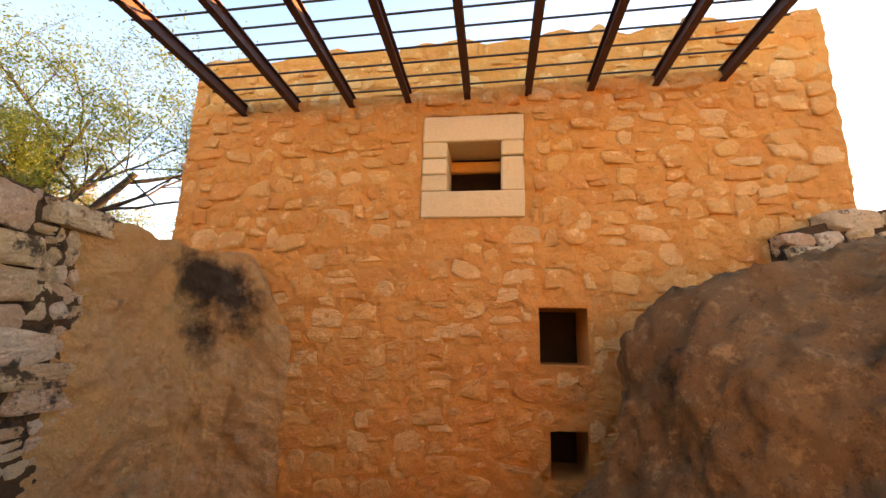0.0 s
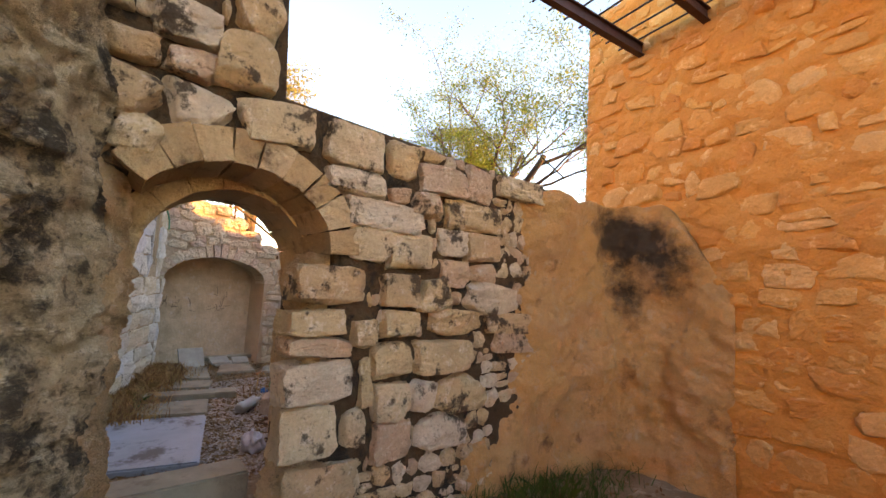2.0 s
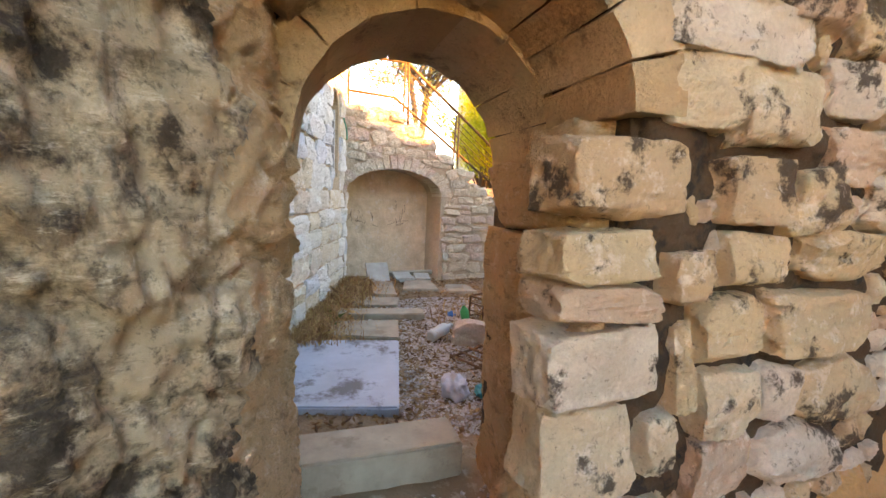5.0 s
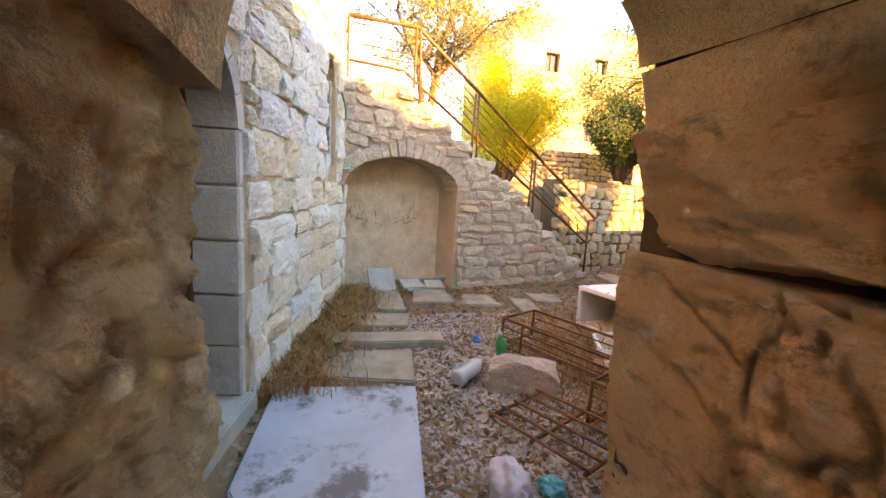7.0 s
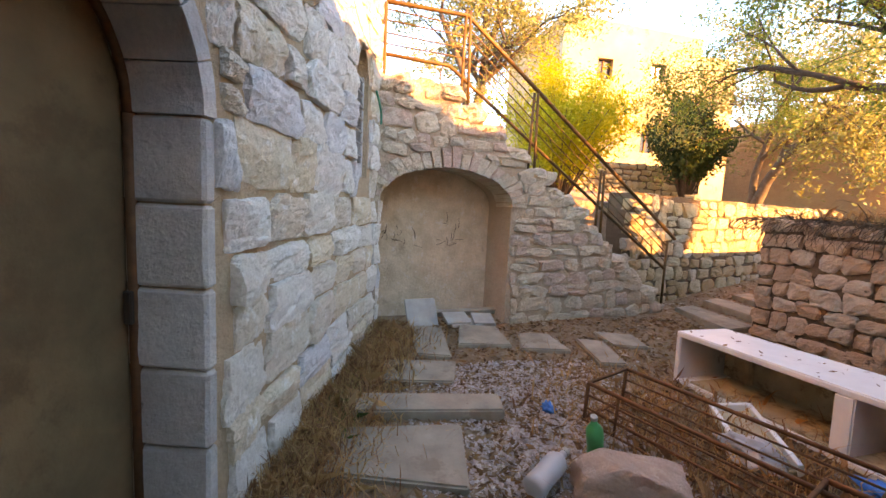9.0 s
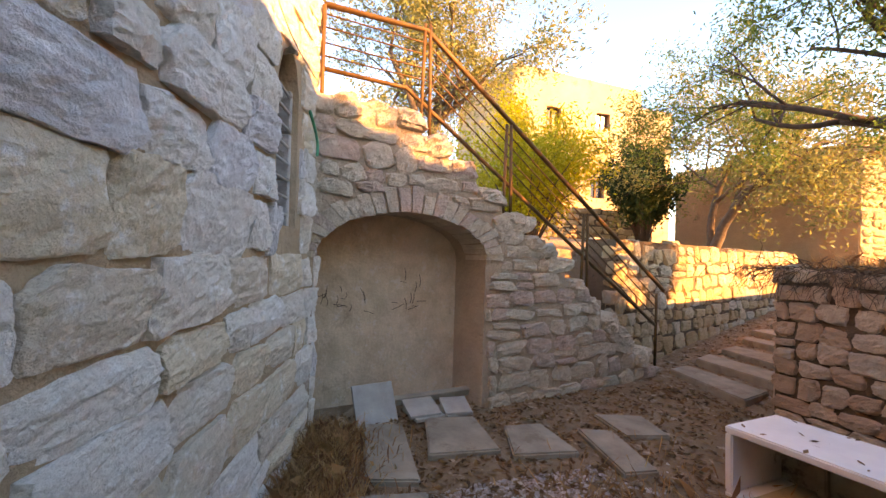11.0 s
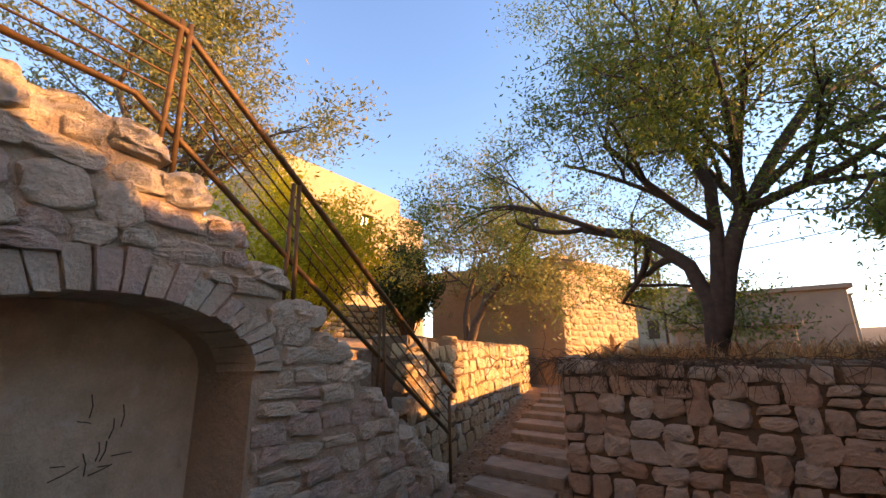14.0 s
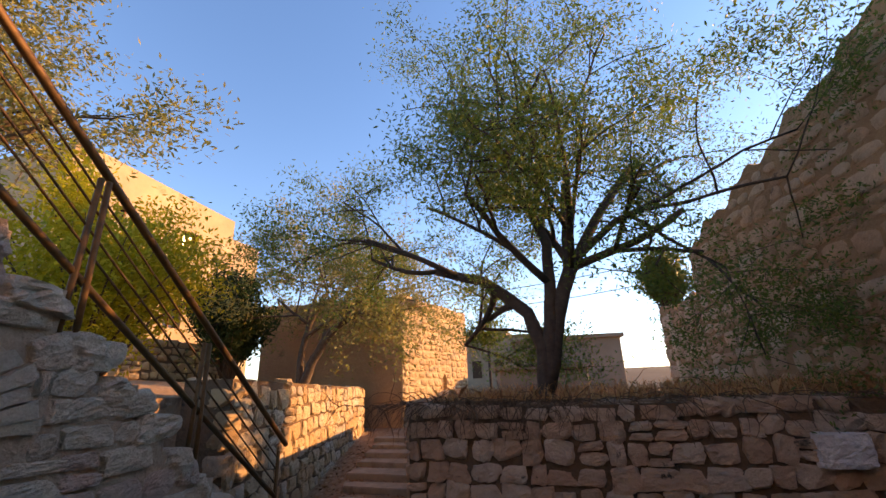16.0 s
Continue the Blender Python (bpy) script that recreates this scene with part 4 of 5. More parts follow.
# ---------- things in the second yard ----------
def cage(at, turn, size, label):
    lx, ly, lz = size
    t = thing("metal_frame", at, label, "metal frame", "rusty metal frames")
    t.rotation_euler = tuple(radians(a) for a in turn)
    P = lambda x, y, z: Vector((x, y, z))
    for x in (-lx / 2, lx / 2):
        for y in (-ly / 2, ly / 2):
            tube("upright", [P(x, y, 0), P(x, y, lz)], 0.012, M_rust, t, 4)
        tube("end_bar", [P(x, -ly / 2, lz), P(x, ly / 2, lz)], 0.011, M_rust, t, 4)
        tube("end_bar", [P(x, -ly / 2, 0.02), P(x, ly / 2, 0.02)], 0.011, M_rust, t, 4)
    for y in (-ly / 2, ly / 2):
        tube("long_bar", [P(-lx / 2, y, lz), P(lx / 2, y, lz)], 0.013, M_rust, t, 4)
        for q in (0.02, 0.36, 0.70):
            tube("long_bar", [P(-lx / 2, y, lz * q), P(lx / 2, y, lz * q)], 0.007, M_rust, t, 4)
    for q in (-0.25, 0.0, 0.25):
        tube("long_bar", [P(-lx / 2, ly * q, 0.02), P(lx / 2, ly * q, 0.02)], 0.007, M_rust, t, 4)
    for q in (-0.36, 0.36):
        tube("upright", [P(lx * q, -ly / 2, 0), P(lx * q, -ly / 2, lz)], 0.009, M_rust, t, 4)
    return t


cage((-5.2, 2.62, 0.03), (0, 2, 24), (1.45, 0.44, 0.25), "rusty frame of thin bars lying on earth")
cage((-3.98, 2.65, 0.02), (0, 0, 22), (1.5, 0.55, 0.28), "rusty bar frame lying beside the doorway")
grate = thing("iron_grate", (-4.55, 1.85, 0.10), "rusty iron grate leaning over a pit", "grate")
grate.rotation_euler = (radians(8), radians(-6), radians(14))
for k in range(5):
    tube("bar", [(-0.32, -0.2 + 0.1 * k, 0), (0.42, -0.2 + 0.1 * k, 0)], 0.010, M_rust, grate, 5)
for x in (-0.30, 0.05, 0.40):
    tube("cross_bar", [(x, -0.22, -0.012), (x, 0.22, -0.012)], 0.012, M_rust, grate, 5)


def bottle(name, at, turn, mat, label, r=0.035, h=0.26, cap=None):
    prof = [(0.0, 0.6), (0.012, 0.96), (0.1, 1.0), (0.35, 0.93), (0.55, 1.0), (0.72, 0.95), (0.82, 0.6), (0.90, 0.33), (1.0, 0.33)]
    V, F = sweep([[(Vector((0, 0, z * h)), q * r) for z, q in prof]], 14)
    t = thing(name, at, label, "bottle")
    t.rotation_euler = tuple(radians(a) for a in turn)
    part_mesh("body", mesh_of("body", V, F, mat, True), t)
    V, F = sweep([[(Vector((0, 0, h * 0.97)), r * 0.4), (Vector((0, 0, h * 1.05)), r * 0.4)]], 10)
    part_mesh("cap", mesh_of("cap", V, F, cap or M_tile), t)
    return t


bottle("plastic_bottle", (-5.35, 1.93, 0.10), (14, 10, 0), M_mgreen, "green plastic bottle behind the boulder", 0.045, 0.25)
bottle("plastic_bottle", (-5.22, 1.52, 0.06), (82, 0, 215), M_mclear, "cloudy plastic bottle lying on gravel", 0.06, 0.32)


def bag(at, size, mat, label, seed):
    ob = lump("plastic_bag", at, size, mat, None, 0.42, 4, 2.2, seed=seed, flat=0.5)
    return tagged(ob, label, "bag", "dropped plastic bags")


bag((-4.20, 1.40, 0.05), (0.12, 0.09, 0.10), M_mwhite, "crumpled white plastic bag on gravel", 3)
bag((-4.15, 1.60, 0.03), (0.07, 0.06, 0.045), M_mteal, "crumpled teal plastic bag beside the grate", 5)
bag((-4.75, 3.20, 0.06), (0.24, 0.09, 0.07), M_mblue, "crumpled blue plastic bag by the white cabinet", 8)
bag((-5.32, 2.90, 0.05), (0.16, 0.12, 0.07), M_mclear, "torn clear plastic sheet on dry grass", 9)
bag((-6.0, 2.0, 0.02), (0.06, 0.04, 0.04), M_mblue, "small blue wrapper on the gravel", 11)

# the white cabinet lying on its back edge, two open bays towards the walker
cab = thing("fridge_cabinet", (-5.57, 3.64, 0.0), "white enamel cabinet with two open bays, lying in the yard", "cabinet")
cab.rotation_euler = (0, radians(-1.5), radians(3.5))
LX, LY, LZ, TH = 1.66, 0.52, 0.44, 0.045


def panel(name, size, at, mat, label="", bevel=0.008):
    ob = part_mesh(name, box_mesh(name, size, mat, bevel, segments=2), cab, label)
    ob.location = at
    return ob


panel("top_panel", (LX, LY, TH), (0, 0, LZ - TH / 2), M_enamel)
panel("bottom_panel", (LX, LY, TH), (0, 0, TH / 2), M_enamel)
panel("end_panel", (TH, LY, LZ - 2 * TH), (-LX / 2 + TH / 2, 0, LZ / 2), M_enamel)
panel("end_panel", (0.11, LY, LZ - 2 * TH), (LX / 2 - 0.055, 0, LZ / 2), M_enamel)
panel("divider", (0.10, LY, LZ - 2 * TH), (0.33, 0, LZ / 2), M_enamel)
panel("back_panel", (LX - 2 * TH, 0.03, LZ - 2 * TH), (0, LY / 2 - 0.015, LZ / 2), M_liner, "stained yellow inside")
panel("liner_rib", (0.05, 0.05, LZ - 2 * TH), (-0.55, LY / 2 - 0.05, LZ / 2), M_liner)
panel("liner_floor", (LX - 0.3, LY - 0.06, 0.012), (-0.02, 0, TH + 0.006), M_liner)
rl = random.Random(8)
LV, LF = [], []
for k in range(34):
    c = Vector((rl.uniform(-0.8, 0.8), rl.uniform(-0.24, 0.24), LZ + 0.004))
    a = Vector((rl.gauss(0, 1), rl.gauss(0, 1), 0.2)).normalized() * rl.uniform(0.012, 0.03)
    b = Vector((-a.y, a.x, 0.004)) * 0.45
    n0 = len(LV)
    LV += [c - a, c + b, c + a, c - b]
    LF.append((n0, n0 + 1, n0 + 2, n0 + 3))
tagged(part_mesh("fallen_leaves", mesh_of("fallen_leaves", LV, LF, M_litter), cab), kind="stuff")
tray = thing("broken_drawer", (-5.45, 3.05, 0.05), "broken cream drawer front on dry grass", "drawer")
tray.rotation_euler = (radians(12), radians(4), radians(-28))
for nm, size, at in (("board", (0.62, 0.22, 0.02), (0, 0, 0)), ("edge", (0.64, 0.03, 0.07), (0, -0.11, 0.02)), ("edge", (0.64, 0.03, 0.07), (0, 0.11, 0.02)), ("edge", (0.03, 0.22, 0.07), (-0.31, 0, 0.02))):
    part_mesh(nm, box_mesh(nm, size, M_liner if nm == "board" else M_enamel, 0.004), tray).location = at

# tiles and board in the niche
for (x, y, z), rot, sx, sy in (((-8.05, 1.47, 0.13), (0, 58, 10), 0.34, 0.36), ((-7.98, 1.86, 0.09), (0, 12, 4), 0.26, 0.28), ((-7.97, 2.17, 0.08), (0, 10, -6), 0.26, 0.24), ((-7.98, 1.88, 0.045), (0, 2, 12), 0.28, 0.27), ((-7.98, 2.16, 0.04), (0, 2, 8), 0.26, 0.25)):
    ob = part_mesh("white_tile", box_mesh("white_tile", (sx, sy, 0.03), M_tile, 0.004))
    ob.matrix_basis = pose(x, y, z, *rot)
    tagged(ob, "chipped off-white floor tile at the foot of the niche", "tile", "loose tiles")
ob = part_mesh("grey_board", box_mesh("grey_board", (0.06, 1.1, 0.07), M_slab, 0.006))
ob.matrix_basis = pose(-8.22, 1.9, 0.09, 0, 20, 8)
tagged(ob, "long grey board lying along the niche", "board")

# charcoal marks on the plaster
rc = random.Random(12)
for k in range(30):
    u, v = (N0 + rc.uniform(0.12, 0.62), rc.uniform(0.85, 1.05)) if k < 18 else (N0 + rc.uniform(0.85, 1.15), rc.uniform(0.85, 1.15))
    a = rc.uniform(1.2, 1.9) if rc.random() < 0.6 else rc.uniform(-0.4, 0.4)
    ln = rc.uniform(0.04, 0.13)
    tube("scribble", [FR4 @ Vector((u, -0.548, v)), FR4 @ Vector((u + ln * 0.5 * math.cos(a) + 0.01, -0.546, v + ln * 0.5 * math.sin(a))), FR4 @ Vector((u + ln * math.cos(a), -0.548, v + ln * math.sin(a)))], 0.0035, M_charcoal, niche_back, 4)

# ---------- door and slit window in the white wall ----------
door = thing("door_1", FR3 @ Vector(((D0 + D1) / 2, -0.3, 0.1)), "brown rusted sheet metal door in a stone arch", "door", kind="structure")
dinv = Matrix.Translation(-Vector(door.location))
slab_wall("leaf", dinv @ FR3 @ Matrix.Translation((0, -0.27, 0)), arch_loop(D0 - 0.02, D1 + 0.02, 0.10, DSP, DRI + 0.02), [], 0.03, M_door, "", parent=door)
for u in (D0 + 0.02, D1 - 0.02):
    tube("door_frame", [dinv @ FR3 @ Vector((u, -0.25, 0.1)), dinv @ FR3 @ Vector((u, -0.25, DSP))], 0.022, M_rust, door, 4)
part_mesh("lock", box_mesh("lock", (0.02, 0.03, 0.12), M_dark, 0.004), door).matrix_basis = dinv @ FR3 @ Matrix.Translation((D1 - 0.055, -0.245, 0.95))
arcp = arch_loop(D0 + 0.02, D1 - 0.02, 0.1, DSP, DRI - 0.02)[1:-1]
tube("door_frame", [dinv @ FR3 @ Vector((u, -0.25, v)) for u, v in arcp], 0.022, M_rust, door, 4)
part_mesh("rail_plate", box_mesh("rail_plate", (D1 - D0, 0.03, 0.09), M_door, 0.004), door).matrix_basis = dinv @ FR3 @ Matrix.Translation(((D0 + D1) / 2, -0.25, 0.17))

slit = thing("window_1", FR3 @ Vector(((S0 + S1) / 2, -0.1, 1.6)), "narrow barred slit window in pale stone", "window", kind="structure")
sinv = Matrix.Translation(-Vector(slit.location))
for k in range(8):
    v = 1.64 + 0.108 * k
    tube("bar", [sinv @ FR3 @ Vector((S0 - 0.02, -0.03, v + 0.0)), sinv @ FR3 @ Vector((S1 + 0.02, -0.05, v))], 0.009, M_tile, slit, 6)
# Dark plate behind the bars, its colour standing for the slit's inner shade
part_mesh("back", box_mesh("back", (0.6, 0.04, 1.4), M_dark, 0.0), slit).matrix_basis = sinv @ FR3 @ Matrix.Translation(((S0 + S1) / 2, -0.40, 2.1))
for v0, v1 in ((1.56, 1.86), (1.87, 2.16), (2.17, 2.44)):
    part_mesh("jamb_block", box_mesh("jamb_block", (0.05, 0.30, v1 - v0), M_dress, 0.006), slit).matrix_basis = sinv @ FR3 @ Matrix.Translation((S1 - 0.015, -0.19, (v0 + v1) / 2))
hose = [FR3 @ Vector((4.42 + 0.16 * math.sin(k * 0.5) * 0.5 - 0.03 * k, 0.06, 2.10 + 0.035 * k)) for k in range(8)]
ob = tube("green_hose", hose, 0.010, M_hose)
tagged(ob, "short green hose hanging on the wall corner", "hose")
ob = tube("wall_cable", [FR3 @ Vector((2.9 + 0.17 * k, 0.05 + 0.01 * math.sin(k), 2.95 - 0.5 * math.sin(k / 9 * 1.6) + 0.02 * k)) for k in range(10)], 0.004, M_tile)
tagged(ob, "thin pale cable across the white wall", "cable")

# ---------- far side: pole, wires, roofs, hill ----------
pole = thing("utility_pole", (-9.3, 23.0, 0.2), "thin dark utility pole beyond the ruin", "pole")
tube("shaft", [(0, 0, -0.5), (0, 0, 5.7)], 0.07, M_bark, pole)
tube("arm", [(-0.4, 0, 5.3), (0.4, 0, 5.3)], 0.03, M_bark, pole)
for dz in (0.0, 0.9):
    ob = tube("overhead_cable", [(-9.3 + 22 * k / 14, 23 - 8 * k / 14, 5.5 + dz + 3.2 * k / 14 - 1.2 * math.sin(math.pi * k / 14)) for k in range(15)], 0.02, M_bark, None, 4)
    tagged(ob, "thin sagging overhead cable against the sky", "cable", "overhead cables")


def far_block(at, size, label, turn=0.0, wins=2):
    t = thing("far_building", at, label, "building", "far buildings")
    t.rotation_euler = (0, 0, radians(turn))
    w, d, h = size
    part_mesh("wall", box_mesh("wall", (w, d, h), M_farwall, 0.03), t).location = (0, 0, h / 2)
    part_mesh("roof", box_mesh("roof", (w + 0.3, d + 0.3, 0.16), M_farwall, 0.02), t).location = (0, 0, h + 0.05)
    for k in range(wins):
        part_mesh("window", box_mesh("window", (w * 0.12, 0.06, h * 0.22), M_dark, 0.0), t).location = (-w / 2 + (k + 0.7) * w / (wins + 0.4), -d / 2 - 0.02, h * 0.6)


far_block((-5.6, 22.0, -0.5), (4.4, 4, 3.9), "low pale building with a flat roof beyond the terrace", 4, 0)
far_block((-12, 52, -1.5), (9, 6, 8.5), "hazy pale block in the distance", -8, 3)
far_block((-3, 60, -1.5), (8, 6, 8), "distant grey flat roofed house", 10, 3)
far_block((-20, 75, -1.5), (12, 8, 12), "distant block of flats on the slope", 0, 4)
far_block((-6.6, 17.5, 0.2), (3.0, 2.2, 1.9), "ruined low stone hut behind the tree", 12, 0)
HV, HF = [], []
for i in range(41):
    for j, (dist, hh) in enumerate(((150, -6), (220, 10), (300, 22), (420, 26))):
        a = radians(-75 + 150 * i / 40)
        HV.append((dist * math.sin(a), dist * math.cos(a), hh * (0.55 + 0.35 * noise.noise(Vector((i * 0.16, j * 0.3, 0)))) if j else -8))
for i in range(40):
    for j in range(3):
        HF.append((i * 4 + j, i * 4 + j + 1, (i + 1) * 4 + j + 1, (i + 1) * 4 + j))
tagged(part_mesh("backdrop_hill", mesh_of("backdrop_hill", HV, HF, M_hill, True)), "hazy far hillside", "hill", kind="structure")

# blackened plaster and ochre corner of the first yard
def corner_depth(s, v):
    rim = smooth_step(0.0, 0.15, s) * smooth_step(2.95, 2.55, s)
    low = smooth_step(0.95, 0.3, v + 0.25 * noise.noise(Vector((s * 2, 0, 5))))
    swell = 0.10 * noise.fractal(Vector((s * 1.6, v * 1.6, 8)), 0.9, 2.0, 4) + grit(s, v, 6.0)
    west = smooth_step(0.35, 0.95, s + 0.2 * noise.noise(Vector((v * 2.5, 1, 1))))
    return -0.06 + (0.16 * max(west, low) + swell) * (0.25 + 0.75 * rim)


wrap_face("ochre_plaster", [(-2.60, 2.25), (-2.57, 3.0), (-2.54, 3.5), (-2.42, 3.90), (-2.05, 4.08), (-1.75, 4.07), (-1.45, 4.10)], -0.05, lambda s: 2.30 + 0.08 * noise.noise(Vector((s * 4, 0, 0))) - 0.75 * smooth_step(2.1, 2.7, s), corner_depth, M_ochre, 190, 170, 0.2, parent=wall2)


# ---------- loose ground cover ----------
def scatter(name, n, place, make, material, label, category, seed):
    rs = random.Random(seed)
    V, F = [], []
    for k in range(n):
        p = place(rs)
        if p is None:
            continue
        make(rs, p, V, F)
    ob = part_mesh(name, mesh_of(name, V, F, material))
    return tagged(ob, label, category, kind="stuff")


def chip(rs, p, V, F):
    s = rs.uniform(0.006, 0.02)
    n0 = len(V)
    for d in ((1, 0, 0), (0, 1, 0), (-1, 0, 0), (0, -1, 0), (0, 0, 0.7), (0, 0, -0.4)):
        V.append(p + Vector((d[0] + rs.uniform(-0.4, 0.4), d[1] + rs.uniform(-0.4, 0.4), d[2])) * s)
    for a, b in ((0, 1), (1, 2), (2, 3), (3, 0)):
        F.append((n0 + a, n0 + b, n0 + 4))
        F.append((n0 + b, n0 + a, n0 + 5))


def dead_leaf(rs, p, V, F):
    s = rs.uniform(0.014, 0.038)
    a = Vector((rs.gauss(0, 1), rs.gauss(0, 1), rs.gauss(0, 0.25))).normalized() * s
    b = Vector((-a.y, a.x, rs.gauss(0, 0.4) * s)) * 0.42
    n0 = len(V)
    p = p + Vector((0, 0, 0.008))
    V += [p - a, p + b, p + a + Vector((0, 0, rs.uniform(0, 0.012))), p - b]
    F.append((n0, n0 + 1, n0 + 2, n0 + 3))


def blade(rs, p, V, F):
    h = rs.uniform(0.05, 0.22)
    d = Vector((rs.gauss(0, 0.5), rs.gauss(0, 0.5), 1)).normalized()
    w = Vector((rs.gauss(0, 1), rs.gauss(0, 1), 0)).normalized() * rs.uniform(0.002, 0.005)
    n0 = len(V)
    bend = Vector((rs.gauss(0, 0.3), rs.gauss(0, 0.3), -0.1)) * h
    V += [p - w, p + w, p + d * h * 0.6 + w * 0.7, p + d * h + bend, p + d * h * 0.6 - w * 0.7]
    F.append((n0, n0 + 1, n0 + 2, n0 + 3, n0 + 4))


def on_ground(x, y, dz=0.0):
    return Vector((x, y, ground_z(x, y) + dz))


def gravel_at(rs):
    x = rs.uniform(-6.9, -3.7)
    y = rs.gauss(1.75 + 0.12 * (-x - 5), 0.42)
    return on_ground(x, y) if 1.0 < y < 3.3 else None


def gravel_two(rs):
    x, y = rs.uniform(-3.3, -1.0), rs.gauss(0.7, 0.28)
    return on_ground(x, y) if 0.2 < y < 1.7 else None


def yard(rs):
    x, y = rs.uniform(-8.2, -3.6), rs.uniform(0.2, 4.9)
    return on_ground(x, y) if y > 0.2 - 0.28 * (x + 5.15) else None


def wall_foot(rs):
    u = rs.uniform(D1 + 0.1, L3)
    p = FR3 @ Vector((u, abs(rs.gauss(0.05, 0.22)), 0))
    return on_ground(p.x, p.y)


def litter_one(rs):
    x, y = rs.uniform(-2.6, 1.0), rs.uniform(0.1, 3.8)
    return on_ground(x, y)


def path_at(rs):
    y = rs.uniform(4.6, 10)
    x = rs.uniform(ret_x(y) + 0.1, terr_x(y))
    return on_ground(x, y)


def terrace_top(rs):
    x, y = rs.uniform(-7.0, -3.2), rs.uniform(5.05, 6.4)
    return Vector((x, y, 1.36 + 0.02 * rs.random()))


def twig(rs, p, V, F):
    pts = [p + Vector((0, 0.1, 0.03))]
    d = Vector((rs.gauss(0, 1), rs.gauss(-0.5, 0.5), rs.uniform(0.1, 0.5))).normalized()
    for k in range(6):
        d = (d + Vector((rs.gauss(0, 0.35), rs.gauss(-0.1, 0.25), rs.gauss(-0.28, 0.2)))).normalized()
        pts.append(pts[-1] + d * rs.uniform(0.04, 0.10))
    v, f = sweep([[(q, 0.005 * (1 - 0.12 * k)) for k, q in enumerate(pts)]], 4)
    n0 = len(V)
    V += v
    F += [tuple(n0 + i for i in q) for q in f]


scatter("dry_twigs", 420, lambda rs: Vector((rs.choice((rs.gauss(-6.7, 0.5), rs.uniform(-7.1, -3.6))), rs.uniform(4.92, 5.15), 1.34)), twig, M_twig, "tangled dry roots and twigs over the terrace wall", "twigs", 14)
scatter("gravel", 15000, gravel_at, chip, M_gravel, "pale grey and pink gravel chips", "gravel", 1)
scatter("gravel", 3500, gravel_two, chip, M_gravel, "pale gravel in the arched passage", "gravel", 2)
scatter("leaf_litter", 13000, yard, dead_leaf, M_litter, "brown fallen leaves over the yard", "leaf litter", 3)
scatter("leaf_litter", 3000, path_at, dead_leaf, M_litter, "brown fallen leaves along the path", "leaf litter", 4)
scatter("leaf_litter", 2500, litter_one, dead_leaf, M_litter, "brown fallen leaves in the first yard", "leaf litter", 5)
scatter("dry_grass", 9000, wall_foot, blade, M_dry, "dry straw coloured grass along the white wall", "grass", 6)
scatter("dry_grass", 3500, lambda rs: on_ground(rs.gauss(-5.2, 0.7), rs.gauss(2.75, 0.4)), blade, M_dry, "dry grass under the metal frames", "grass", 7)
scatter("dry_grass", 4500, terrace_top, blade, M_dry, "dry grass and twigs on the terrace edge", "grass", 8)
scatter("green_herbs", 1600, lambda rs: on_ground(rs.gauss(-2.25, 0.22), rs.gauss(2.75, 0.45)), blade, M_herb, "low green herbs at the wall foot", "weeds", 9)
scatter("green_herbs", 120, lambda rs: on_ground(rs.gauss(-6.2, 0.25), rs.gauss(0.62, 0.06)), blade, M_herb, "green weeds beside the white wall", "weeds", 10)


# ---------- stones of the walls ----------
def wedge(parent, fr, cu, cv, ru, rv, thick, a0, a1, d0, d1, material, rough=0.008, name="voussoir"):
    """One block of an arch ring, between the angles a0 and a1."""
    bm = bmesh.new()
    N = 4
    rings = []
    for i in range(N + 1):
        a = a0 + (a1 - a0) * i / N
        ring = []
        for k, d in ((0, d0), (0, (d0 + d1) / 2), (0, d1), (0.5, d1), (1, d1), (1, d0)):
            ring.append(bm.verts.new((cu + (ru + thick * k) * math.cos(a), d, cv + (rv + thick * k) * math.sin(a))))
        rings.append(ring)
    for p, q in zip(rings, rings[1:]):
        for k in range(6):
            bm.faces.new((p[k], p[(k + 1) % 6], q[(k + 1) % 6], q[k]))
    bm.faces.new(rings[0])
    bm.faces.new(rings[-1])
    off = Vector((a0 * 9, cu, 0))
    for v in bm.verts:
        v.co += noise.noise_vector(v.co * 9 + off) * rough
    bmesh.ops.transform(bm, matrix=fr, verts=bm.verts)
    bmesh.ops.recalc_face_normals(bm, faces=bm.faces[:])
    return part_mesh(name, bm_mesh(name, bm, material), parent)


def block(parent, fr, u0, u1, v0, v1, d0, d1, material, name="block", rough=0.006, bevel=0.012):
    me = box_mesh(name, (u1 - u0, d1 - d0, v1 - v0), material, bevel, rough, 2)
    ob = part_mesh(name, me, parent)
    ob.matrix_basis = fr @ Matrix.Translation(((u0 + u1) / 2, (d0 + d1) / 2, (v0 + v1) / 2))
    return ob


SET_orange = stone_set(M_orange, False, 12, 7, 0.2, 1)
SET_arch = stone_set(M_arch, False, 14, 10, 0.22, 200)
SET_hero = stone_set(M_arch, True, 12, 11, 0.16, 350)
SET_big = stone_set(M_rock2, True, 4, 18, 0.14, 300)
SET_white = stone_set(M_white, True, 14, 11, 0.05, 400)
SET_stair = stone_set(M_stair, False, 10, 8, 0.2, 600)
SET_terr = stone_set(M_terr, False, 12, 8, 0.2, 800)
SET_ret = stone_set(M_ret, False, 8, 7, 0.2, 1000)
SET_ruin = stone_set(M_ruins, False, 6, 2, 0.2, 1200)

